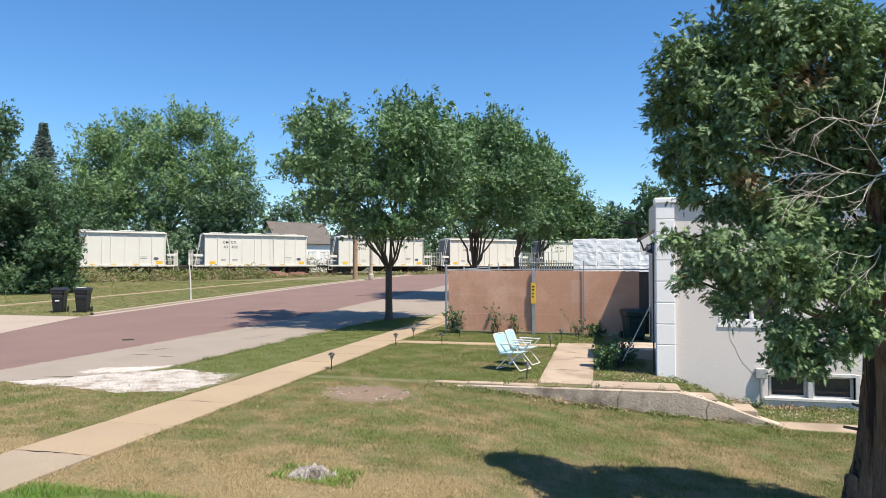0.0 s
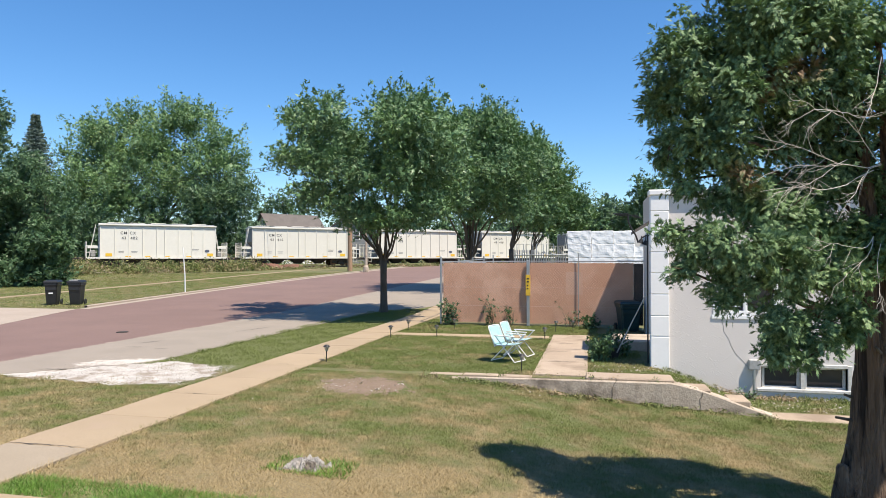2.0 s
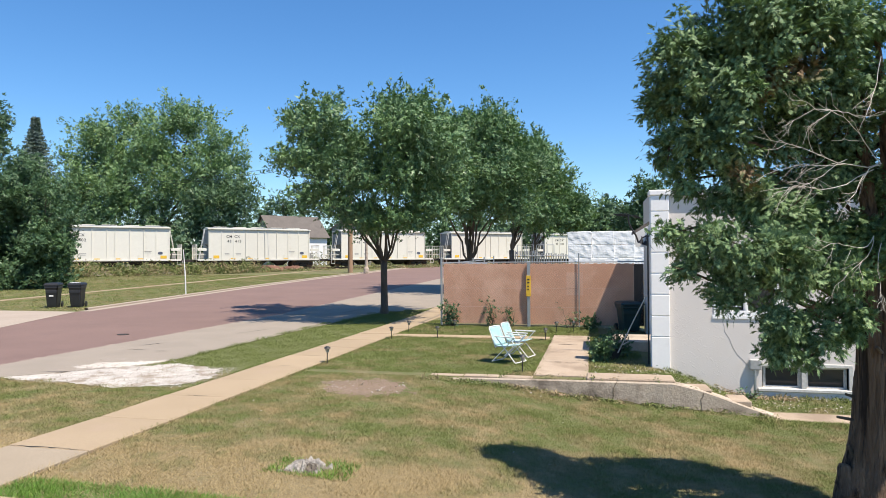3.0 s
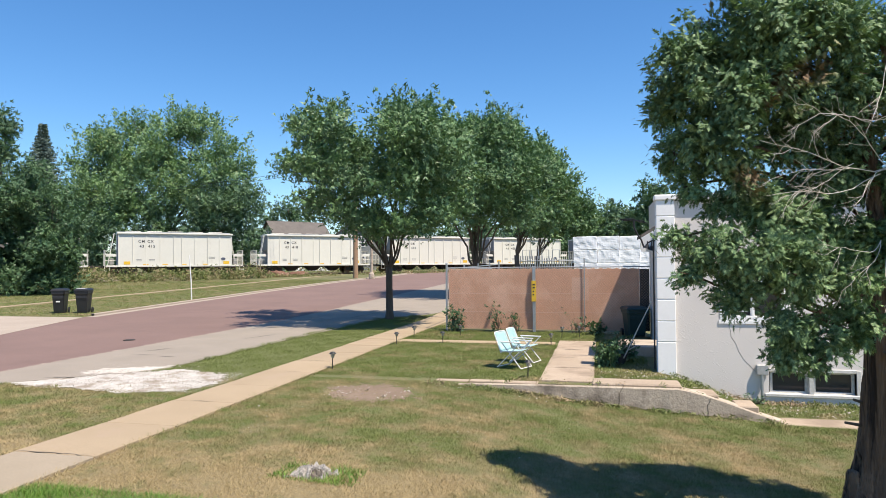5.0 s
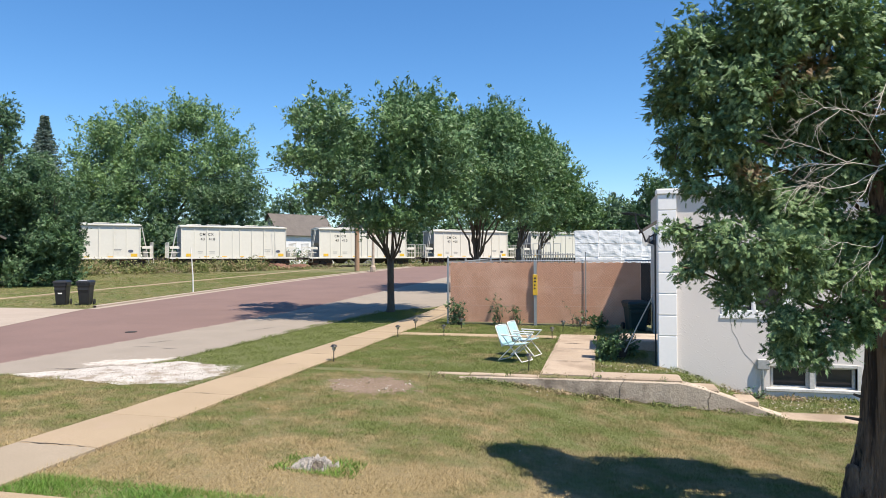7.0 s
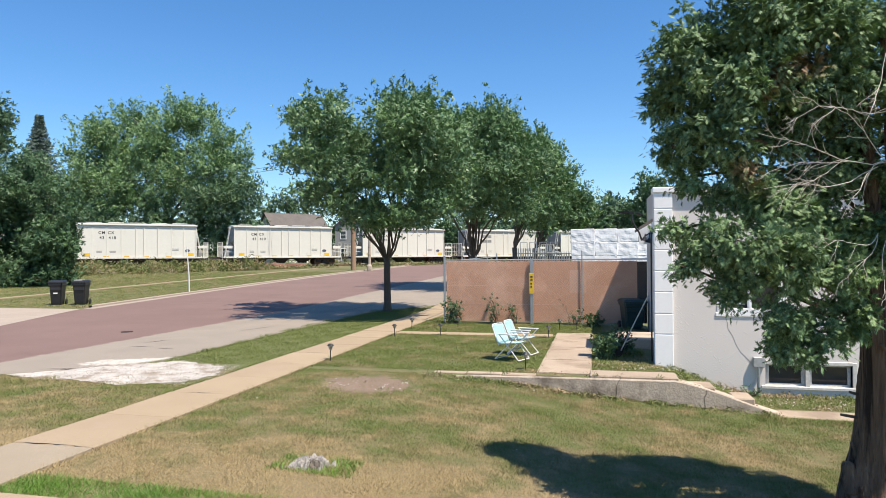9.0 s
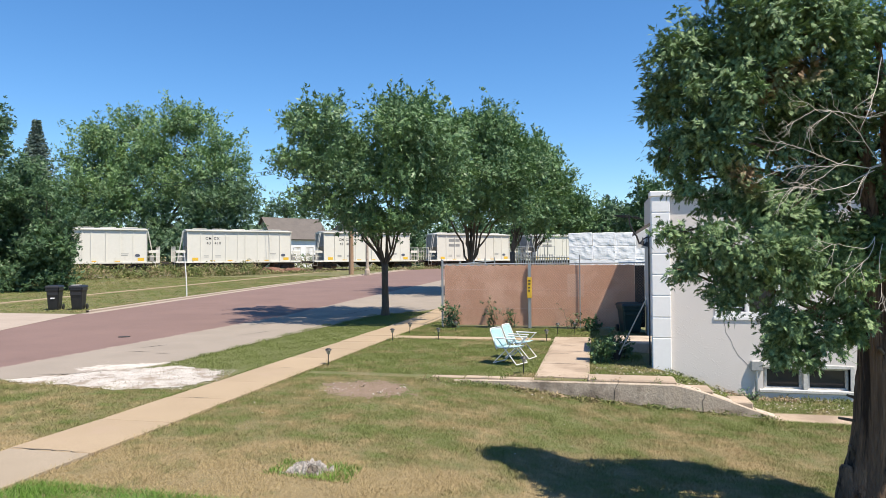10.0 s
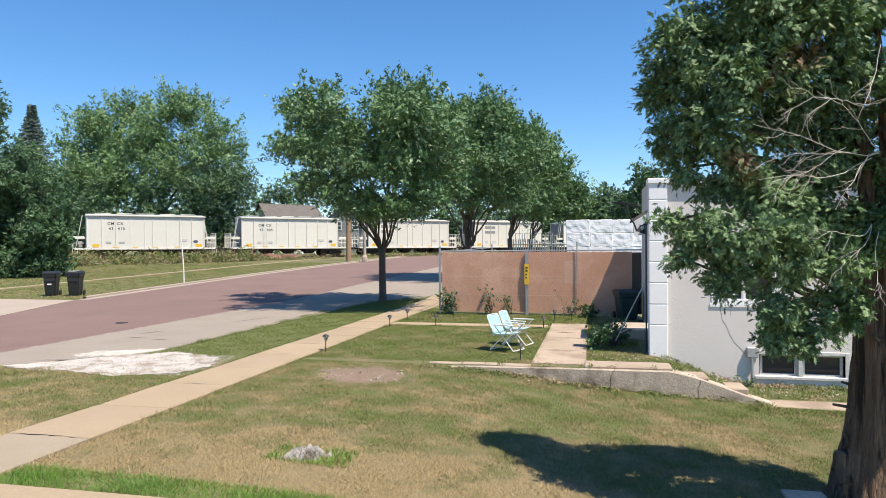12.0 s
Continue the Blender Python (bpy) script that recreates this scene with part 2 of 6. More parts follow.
M = {
    "lawn": lawn_material("lawn", False),
    "blades": lawn_material("grass blades", True),
    "red": surface("red road", (0.176, 0.113, 0.095), (0.216, 0.140, 0.118), 60, 0.35, 0.85, 0.25, 0.006, stain=(0.15, 0.097, 0.082), stain_at=(0.52, 0.72)),
    "concrete": surface("old concrete", (0.335, 0.28, 0.225), (0.395, 0.33, 0.27), 45, 0.8, 0.85, 0.25, 0.006, stain=(0.25, 0.215, 0.175), vary=0.05),
    "walk": surface("pale concrete", (0.335, 0.257, 0.165), (0.385, 0.298, 0.195), 60, 0.9, 0.85, 0.2, 0.004, stain=(0.33, 0.25, 0.175), vary=0.05),
    "greywalk": surface("newer grey concrete", (0.300, 0.246, 0.176), (0.340, 0.281, 0.204), 60, 0.9, 0.85, 0.2, 0.004, vary=0.03),
    "oldwalk": surface("weathered concrete walk", (0.37, 0.29, 0.215), (0.43, 0.345, 0.26), 50, 1.4, 0.9, 0.3, 0.006, stain=(0.24, 0.185, 0.135), stain_at=(0.5, 0.66), vary=0.06),
    "wallconc": surface("weathered concrete", (0.42, 0.35, 0.275), (0.50, 0.425, 0.34), 30, 2.0, 0.9, 0.7, 0.012, stain=(0.20, 0.162, 0.125), stain_at=(0.50, 0.64)),
    "gravel": surface("white gravel", (0.43, 0.395, 0.35), (0.62, 0.585, 0.54), 22, 3.0, 0.9, 0.8, 0.02, stain=(0.27, 0.225, 0.175), stain_at=(0.5, 0.62)),
    "dirt": surface("bare dirt", (0.185, 0.13, 0.092), (0.24, 0.175, 0.128), 22, 1.6, 0.95, 0.6, 0.02, stain=(0.16, 0.15, 0.06)),
    "stucco": stucco_material(),
    "white": surface("white paint", (0.86, 0.855, 0.845), (0.89, 0.885, 0.875), 18, 1.2, 0.6, 0.12, 0.004, soft=0.96),
    "trim": surface("dull cream trim paint", (0.60, 0.585, 0.54), (0.66, 0.645, 0.60), 20, 1.5, 0.6, 0.1, 0.004),
    "meter": surface("grey painted metal", (0.36, 0.365, 0.36), (0.42, 0.425, 0.42), 20, 2, 0.5, 0.05, 0.002),
    "faded": surface("faded brown fabric", (0.84, 0.54, 0.39), (0.88, 0.58, 0.43), 60, 1.5, 0.85, 0.2, 0.004),
    "siding": surface("white siding", (0.72, 0.73, 0.74), (0.77, 0.78, 0.79), 30, 1.0, 0.6, 0.08, 0.004, soft=0.93),
    "glass": glass_material("window glass"),
    "bark": surface("grey bark", (0.085, 0.066, 0.050), (0.17, 0.135, 0.10), 12, 2, 0.95, 0.9, 0.04, stretch=(3, 3, 0.6)),
    "cedarbark": surface("shredding brown bark", (0.14, 0.086, 0.054), (0.32, 0.21, 0.135), 9, 2.6, 0.95, 1.0, 0.09, stain=(0.035, 0.022, 0.015), stain_at=(0.51, 0.62), stretch=(5.5, 5.5, 0.35)),
    "deadwood": surface("bare dead twigs", (0.52, 0.47, 0.41), (0.68, 0.63, 0.56), 30, 4, 0.9, 0.2),
    "galv": surface("galvanised steel", (0.42, 0.44, 0.45), (0.5, 0.52, 0.53), 40, 3, 0.45, 0.1, 0.002, metal=0.7),
    "screen": surface("brown privacy fabric", (0.74, 0.41, 0.265), (0.80, 0.46, 0.31), 40, 1.3, 0.85, 0.2, 0.004, stain=(0.86, 0.57, 0.42), stain_at=(0.5, 0.75)),
    "vinyl": surface("brown coated wire", (0.46, 0.30, 0.22), (0.52, 0.35, 0.26), 30, 2, 0.6, 0.0),
    "black": surface("black plastic", (0.012, 0.013, 0.015), (0.02, 0.021, 0.024), 40, 3, 0.45, 0.1, 0.002),
    "grime": surface("grimy black steel", (0.020, 0.018, 0.016), (0.045, 0.038, 0.032), 20, 3, 0.8, 0.3),
    "car": surface("cream hopper paint", (0.64, 0.625, 0.555), (0.68, 0.665, 0.595), 5, 0.35, 0.5, 0.0, 0.004, stain=(0.54, 0.515, 0.44), vary=0.05, soft=0.95),
    # shaded tone of the car ends as a colour; plain grey elsewhere
    "carshade": surface("grey with car-end shade", (0.24, 0.245, 0.24), (0.30, 0.305, 0.30), 9, 0.6, 0.6, 0.05),
    "ink": surface("black lettering", (0.015, 0.015, 0.018), (0.03, 0.03, 0.03), 20, 2, 0.6, 0.0),
    "oval": surface("faded blue-grey marking", (0.07, 0.085, 0.13), (0.12, 0.135, 0.18), 20, 2, 0.6, 0.0),
    "yellow": surface("yellow marking", (0.75, 0.46, 0.03), (0.8, 0.52, 0.05), 12, 2, 0.55, 0.05),
    "rail": surface("rusty rail steel", (0.13, 0.075, 0.045), (0.2, 0.12, 0.08), 20, 2, 0.6, 0.2, metal=0.4),
    "ballast": surface("track ballast", (0.20, 0.165, 0.14), (0.30, 0.25, 0.21), 9, 1, 0.95, 0.9, 0.05),
    "rust": surface("rusty earth and scrap", (0.15, 0.075, 0.05), (0.21, 0.11, 0.075), 12, 1.2, 0.95, 0.6, 0.04),
    "wood": surface("weathered wooden pole", (0.30, 0.19, 0.115), (0.38, 0.255, 0.165), 12, 2, 0.9, 0.4, 0.01, stretch=(4, 4, 0.3)),
    "wrap": surface("white plastic wrap", (0.84, 0.85, 0.87), (0.88, 0.89, 0.90), 3.5, 1.5, 0.45, 0.45, 0.05, soft=0.95, stretch=(1.6, 1, 1.2)),
    "chair": surface("white chair tube", (0.74, 0.74, 0.73), (0.8, 0.8, 0.79), 40, 3, 0.4, 0.05),
    "sling": surface("pale turquoise webbing", (0.30, 0.50, 0.52), (0.42, 0.62, 0.63), 60, 6, 0.8, 0.2, 0.003),
    "shingle": surface("grey-brown shingles", (0.115, 0.102, 0.094), (0.155, 0.138, 0.125), 8, 1, 0.9, 0.4),
    "teal": surface("dark teal plastic", (0.007, 0.034, 0.036), (0.011, 0.046, 0.048), 30, 2, 0.5, 0.05),
    "stump": surface("weathered grey stump wood", (0.34, 0.31, 0.28), (0.46, 0.43, 0.39), 16, 3, 0.95, 0.9, 0.04, stain=(0.14, 0.115, 0.09), stain_at=(0.52, 0.6)),
    "ash leaf": leaf_material("ash leaves", (0.060, 0.128, 0.060), (0.160, 0.255, 0.120), thin=0.09),
    "maple leaf": leaf_material("maple leaves", (0.120, 0.215, 0.108), (0.200, 0.305, 0.150), (0.26, 0.31, 0.10), 0.02),
    "bush leaf": leaf_material("dark bush leaves", (0.050, 0.105, 0.056), (0.110, 0.185, 0.096)),
    "far leaf": leaf_material("far leaves", (0.075, 0.140, 0.085), (0.145, 0.225, 0.135)),
    "spruce leaf": leaf_material("spruce needles", (0.075, 0.112, 0.105), (0.145, 0.195, 0.185), gloss=0.9),
    "cedar leaf": leaf_material("cedar sprays", (0.062, 0.126, 0.062), (0.215, 0.310, 0.148), (0.20, 0.13, 0.07), 0.02, 0.58, 0.06),
    "lush": leaf_material("lush green grass", (0.07, 0.15, 0.025), (0.15, 0.27, 0.05)),
    "weed leaf": leaf_material("tall weeds", (0.09, 0.125, 0.045), (0.20, 0.215, 0.085), (0.34, 0.25, 0.165), 0.16, 0.7),
}

M["lane"] = surface("parking lane concrete", (0.265, 0.229, 0.185), (0.318, 0.273, 0.223), 45, 0.8, 0.85, 0.25, 0.006, stain=(0.25, 0.215, 0.175))
soiled(M["lane"], (0.52, 0.475, 0.42), near_spot(-9.4, 12.5, 1.1, 0.42), 2.6, 2.4)
soiled(M["red"], (0.31, 0.245, 0.20), past_x(-12.25, 0.5), 2.5, 0.9)


# ---------------------------------------------------------------- mesh helpers
def finish(bm, name):
    me = bpy.data.meshes.new(name)
    bm.normal_update()
    bm.to_mesh(me)
    bm.free()
    return me


def part(name, bm, material, parent=None, label=""):
    """Links a bmesh (or a mesh) as one object, under a thing or a part."""
    me = bm if isinstance(bm, bpy.types.Mesh) else finish(bm, name)
    if not me.materials:
        me.materials.append(M[material] if isinstance(material, str) else material)
    ob = new(name, me)
    if parent:
        ob.parent = parent
    if label:
        ob["label"] = label
    return ob


def thing(name, label, category, at=None, group="", kind=""):
    ob = new(name)
    ob.empty_display_size = 0.2
    if at is not None:
        ob.matrix_basis = at
    return tagged(ob, label, category, group, kind)


def box(bm, x0, y0, z0, x1, y1, z1, bevel=0.0, m=None):
    out = bmesh.ops.create_cube(bm, size=1.0, matrix=Matrix.Translation(((x0 + x1) / 2, (y0 + y1) / 2, (z0 + z1) / 2)) @ Matrix.Diagonal((x1 - x0, y1 - y0, z1 - z0, 1)))
    vs = out["verts"]
    if bevel:
        es = list({e for v in vs for e in v.link_edges})
        r = bmesh.ops.bevel(bm, geom=es, offset=bevel, segments=1, affect="EDGES")
        vs = list({v for f in r["faces"] for v in f.verts} | {v for v in vs if v.is_valid})
    if m:
        bmesh.ops.transform(bm, matrix=m, verts=vs)
    return bm


def one_box(*a, **k):
    return box(bmesh.new(), *a, **k)


def tube(bm, points, radii, sides=8, cap=True):
    """A tapered tube along points."""
    rings = []
    pts = [Vector(p) for p in points]
    if not hasattr(radii, "__len__"):
        radii = [radii] * len(pts)
    side = None
    for i, p in enumerate(pts):
        d = (pts[min(i + 1, len(pts) - 1)] - pts[max(i - 1, 0)]).normalized()
        if side is None:
            side = d.orthogonal().normalized()
        side = (side - d * side.dot(d)).normalized()
        up = d.cross(side)
        rings.append([bm.verts.new(p + (side * math.cos(a) + up * math.sin(a)) * radii[i]) for a in [2 * math.pi * k / sides for k in range(sides)]])
    for a, b in zip(rings, rings[1:]):
        for k in range(sides):
            bm.faces.new((a[k], a[(k + 1) % sides], b[(k + 1) % sides], b[k]))
    if cap:
        bm.faces.new(rings[0][::-1])
        bm.faces.new(rings[-1])
    return bm


def one_tube(points, radii, sides=8):
    return tube(bmesh.new(), points, radii, sides)


def smooth(ob):
    ob.data.polygons.foreach_set("use_smooth", [True] * len(ob.data.polygons))
    return ob


def quads(name, corners):
    """A mesh of loose four-sided faces from an (n, 4, 3) array."""
    n = len(corners)
    me = bpy.data.meshes.new(name)
    me.vertices.add(4 * n)
    me.vertices.foreach_set("co", np.ascontiguousarray(corners, dtype=np.float32).ravel())
    me.loops.add(4 * n)
    me.loops.foreach_set("vertex_index", np.arange(4 * n, dtype=np.int32))
    me.polygons.add(n)
    me.polygons.foreach_set("loop_start", np.arange(0, 4 * n, 4, dtype=np.int32))
    me.update(calc_edges=True)
    return me


def slivers(name, corners):
    """A mesh of loose three-sided faces from an (n, 3, 3) array."""
    n = len(corners)
    me = bpy.data.meshes.new(name)
    me.vertices.add(3 * n)
    me.vertices.foreach_set("co", np.ascontiguousarray(corners, dtype=np.float32).ravel())
    me.loops.add(3 * n)
    me.loops.foreach_set("vertex_index", np.arange(3 * n, dtype=np.int32))
    me.polygons.add(n)
    me.polygons.foreach_set("loop_start", np.arange(0, 3 * n, 3, dtype=np.int32))
    me.update(calc_edges=True)
    return me


# ---------------------------------------------------------------- the ground
LOW_U = (-5.0, -3.3, -2.05, -1.1, -0.6, 0.4, 1.3, 2.2, 2.9, 5.0, 20.0)
LOW_Z = (0.0, -0.03, -0.11, -0.22, -0.29, -0.38, -0.44, -0.49, -0.54, -0.57, -0.6)
WALL_Y = 12.46


def ease(t):
    t = np.clip(t, 0, 1)
    return t * t * (3 - 2 * t)


def ground_z(x, y):
    """Height of the ground: a lower lawn before the wall, the street level behind it, a long rise to the tracks."""
    x, y = np.asarray(x, float), np.asarray(y, float)
    rise = 0.0195 * (np.clip(y, 25, 84) - 25)
    front = np.interp(x, LOW_U, LOW_Z) * ease((y - 3.0) / 4.0)
    yard = -0.53 * ease((x - 1.0) / 2.05) * (y < 30)
    lip = np.where(x > -3.3, 12.46, 12.46 - 2.0)
    soft = ease((y - lip) / np.where(x > -3.3, 0.05, 3.0))
    return rise + front * (1 - soft) + yard * soft


def gz(x, y):
    return float(ground_z(x, y))


def sheet(name, xs, ys, lift, material, thick=0.0):
    """A strip that follows the ground, lifted by a little, with a skirt when it has thickness."""
    xs, ys = np.array(xs, float), np.array(ys, float)
    gx, gy = np.meshgrid(xs, ys)
    gzv = ground_z(gx, gy) + lift
    vs = np.stack([gx, gy, gzv], -1).reshape(-1, 3)
    nx, ny = len(xs), len(ys)
    fs = [(j * nx + i, j * nx + i + 1, (j + 1) * nx + i + 1, (j + 1) * nx + i) for j in range(ny - 1) for i in range(nx - 1)]
    me = bpy.data.meshes.new(name)
    me.from_pydata(vs.tolist(), [], fs)
    me.materials.append(M[material])
    ob = new(name, me)
    if thick:
        bm = bmesh.new()
        bm.from_mesh(me)
        edges = [e for e in bm.edges if e.is_boundary]
        r = bmesh.ops.extrude_edge_only(bm, edges=edges)
        bmesh.ops.translate(bm, vec=(0, 0, -thick), verts=[v for v in r["geom"] if isinstance(v, bmesh.types.BMVert)])
        bmesh.ops.recalc_face_normals(bm, faces=bm.faces)
        bm.to_mesh(me)
        bm.free()
    return ob


def spread(a, b, step):
    return np.linspace(a, b, max(2, int(round(abs(b - a) / step)) + 1))


gxs = np.concatenate([[-3000, -1200, -500, -220, -120], spread(-80, -12, 2.0), spread(-11.5, 8, 0.25), spread(9, 40, 2.5), [80, 160, 400, 1200, 3000]])
gys = np.concatenate([[-3000, -800, -200, -60, -20, -5], spread(0, 12.25, 0.25), [12.44, 12.52], spread(12.75, 24, 0.25), spread(25, 110, 1.7), [140, 200, 320, 600, 1400, 4000]])
tagged(sheet("ground", gxs, gys, 0.0, "lawn"), "mown lawn, green with burnt straw patches", "lawn", kind="structure")


def far_curb(y):
    return np.interp(y, (0, 20, 25, 32, 43, 55, 70, 86, 130), (-21.0, -21.3, -21.5, -22.0, -22.6, -22.8, -22.4, -21.9, -21.9))


LANE = -12.15


def near_edge(y):
    """The lane gives way to lawn where the verge begins."""
    return float(np.interp(y, (10.3, 10.6, 12.3, 13.2, 20.0, 25.0, 26.4, 27.6, 28.8, 36.0, 37.0, 84.0), (-11.35, -10.9, -9.3, -9.0, -8.85, -8.62, -8.38, -7.2, -6.74, -6.74, -8.4, -9.0)))


road_y = np.concatenate([[-60, -20, 0], spread(4, 10, 2.0), spread(10.3, 13.3, 0.5), spread(14, 24, 2.0), spread(25, 38, 0.5), spread(40, 84, 2.0), spread(86, 130, 4)])


def ribbon(name, left, right, ys, lift, material, n=5):
    """A long strip between two edges, each a number or a function of y."""
    l = np.array([left(y) if callable(left) else left for y in ys])
    r = np.array([right(y) if callable(right) else right for y in ys])
    ts = np.linspace(0, 1, n)
    gx = l[:, None] + (r - l)[:, None] * ts[None, :]
    gy = np.repeat(np.array(ys, float)[:, None], n, 1)
    vs = np.stack([gx, gy, ground_z(gx, gy) + lift], -1).reshape(-1, 3)
    fs = [(j * n + i, j * n + i + 1, (j + 1) * n + i + 1, (j + 1) * n + i) for j in range(len(ys) - 1) for i in range(n - 1)]
    me = bpy.data.meshes.new(name)
    me.from_pydata(vs.tolist(), [], fs)
    bm = bmesh.new()
    bm.from_mesh(me)
    r = bmesh.ops.extrude_edge_only(bm, edges=[e for e in bm.edges if e.is_boundary])
    bmesh.ops.translate(bm, vec=(0, 0, -0.12), verts=[v for v in r["geom"] if isinstance(v, bmesh.types.BMVert)])
    bmesh.ops.recalc_face_normals(bm, faces=bm.faces)
    bm.to_mesh(me)
    bm.free()
    me.materials.append(M[material])
    return new(name, me)


tagged(ribbon("road", far_curb, LANE, road_y, 0.012, "red"), "worn red-brown asphalt street", "street", kind="structure")
tagged(ribbon("parking_lane", LANE, near_edge, road_y, 0.018, "lane"), "pale cracked concrete parking lane beside the road", "parking lane", kind="structure")
tagged(ribbon("gutter", lambda y: far_curb(y) - 0.02, lambda y: far_curb(y) + 0.45, road_y[road_y > 24], 0.02, "concrete", 2), "narrow concrete gutter along the far curb", "gutter", kind="structure")


def curb(name, x_of, ys, w, h):
    bm = bmesh.new()
    rows = []
    for y in ys:
        x, z = float(x_of(y)), gz(float(x_of(y)), y)
        rows.append([bm.verts.new(p) for p in ((x - w, y, z - 0.1), (x - w, y, z + h), (x - 0.02, y, z + h), (x, y, z + h - 0.02), (x, y, z - 0.1))])
    for a, b in zip(rows, rows[1:]):
        for k in range(4):
            bm.faces.new((a[k], b[k], b[k + 1], a[k + 1]))
    bmesh.ops.recalc_face_normals(bm, faces=bm.faces)
    return part(name, bm, "concrete")


tagged(curb("kerb", far_curb, spread(25.5, 84, 2), 0.16, 0.11), "low concrete kerb along the lawn", "kerb", kind="structure")
# driveway apron across the street
bm = bmesh.new()
vs = [bm.verts.new((x, y, 0.022 if x > -22 else 0.04)) for x, y in ((-60, 24.6), (-21.45, 24.7), (-20.2, 21.6), (-18.7, 18.0), (-18.4, 8.0), (-60, 8.0))]
bm.faces.new(vs)
r = bmesh.ops.extrude_face_region(bm, geom=list(bm.faces))
bmesh.ops.translate(bm, vec=(0, 0, -0.15), verts=[v for v in r["geom"] if isinstance(v, bmesh.types.BMVert)])
bmesh.ops.recalc_face_normals(bm, faces=bm.faces)
tagged(part("driveway", bm, "concrete"), "broad pale concrete driveway apron", "driveway", kind="structure")


# ---------------------------------------------------------------- the tracks
T_ANG = radians(42.0)
T_DIR = Vector((math.cos(T_ANG), math.sin(T_ANG), 0))
T_BACK = Vector((-math.sin(T_ANG), math.cos(T_ANG), 0))
T_SIDE = Vector((-45.1, 63.9, 0))           # a point below the near side of the cars
T_MID = T_SIDE + T_BACK * 1.53
RAIL_Z = 1.22
CAR_PITCH, CAR_BODY = 15.47, 11.5


def along(s, back=0.0, z=0.0):
    p = T_MID + T_DIR * s + T_BACK * back
    return Vector((p.x, p.y, z))


def track_strip(name, s0, s1, profile, material, n=40):
    """A profile of (back, z) swept along the track."""
    bm = bmesh.new()
    rows = [[bm.verts.new(along(s, b, z)) for b, z in profile] for s in np.linspace(s0, s1, n)]
    for a, b in zip(rows, rows[1:]):
        for k in range(len(profile) - 1):
            bm.faces.new((a[k], a[k + 1], b[k + 1], b[k]))
    bmesh.ops.recalc_face_normals(bm, faces=bm.faces)
    return part(name, bm, material)


tagged(track_strip("railway_bed", -120, 190, ((-4.6, 0.2), (-2.2, RAIL_Z - 0.22), (2.2, RAIL_Z - 0.22), (4.6, 0.2)), "ballast"), "brown crushed-stone railway bed", "railway bed", kind="structure")
for b in (-0.75, 0.75):
    tagged(track_strip("rail", -120, 190, ((b - 0.07, RAIL_Z - 0.17), (b - 0.02, RAIL_Z - 0.14), (b - 0.04, RAIL_Z - 0.03), (b - 0.035, RAIL_Z), (b + 0.035, RAIL_Z), (b + 0.04, RAIL_Z - 0.03), (b + 0.02, RAIL_Z - 0.14), (b + 0.07, RAIL_Z - 0.17)), "rail", 8), "rusty steel rail on the stone bed", "rail", kind="structure")


# ---------------------------------------------------------------- trees
def grow(bm, start, end, r0, r1, rng, sag=0.0, sides=7, kinks=4):
    """A crooked limb from start to end."""
    s, e = Vector(start), Vector(end)
    n = kinks + 1
    pts = []
    ln = (e - s).length
    for i in range(n + 1):
        t = i / n
        w = 0 if i in (0, n) else 0.06 * ln
        pts.append(s.lerp(e, t) + Vector((rng.uniform(-w, w), rng.uniform(-w, w), rng.uniform(-w, w) + sag * math.sin(t * math.pi) * ln)))
    tube(bm, pts, [r0 + (r1 - r0) * (i / n) ** 0.8 for i in range(n + 1)], sides, cap=False)
    return pts


def deepen(lobes, rng, depth):
    """Sets lobes before and behind each lobe, along the way to the street corner, so that a crown is as deep as it is wide."""
    out = []
    for x, y, z, rx, ry, rz in lobes:
        for d in (-0.9, 0.1, 1.0):
            k = (y + (d + rng.normal() * 0.12) * depth) / y
            q = (1 - 0.16 * abs(d)) * k
            out.append((x * k, y * k, 2.2 + (z - 2.2) * k, rx * q, ry, rz * q))
    return out


def knobbly(lobes, rng, n=7, share=0.42, core=0.72):
    """Breaks each lobe into smaller ones on its surface, for an uneven outline."""
    out = []
    for x, y, z, rx, ry, rz in lobes:
        out.append((x, y, z, rx * core, ry * core, rz * core))
        for _ in range(n):
            d = rng.normal(size=3)
            d /= np.linalg.norm(d)
            k = share * rng.uniform(0.7, 1.25)
            q = rng.uniform(0.6, 0.92)
            out.append((x + d[0] * rx * q, y + d[1] * ry * q, z + d[2] * rz * q, rx * k, ry * k, rz * k))
        for _ in range(3):
            d = rng.normal(size=3)
            d /= np.linalg.norm(d)
            k, q = 0.2 * rng.uniform(0.7, 1.3), rng.uniform(0.95, 1.12)
            out.append((x + d[0] * rx * q, y + d[1] * ry * q, z + d[2] * rz * q, rx * k, ry * k, rz * k))
    return out


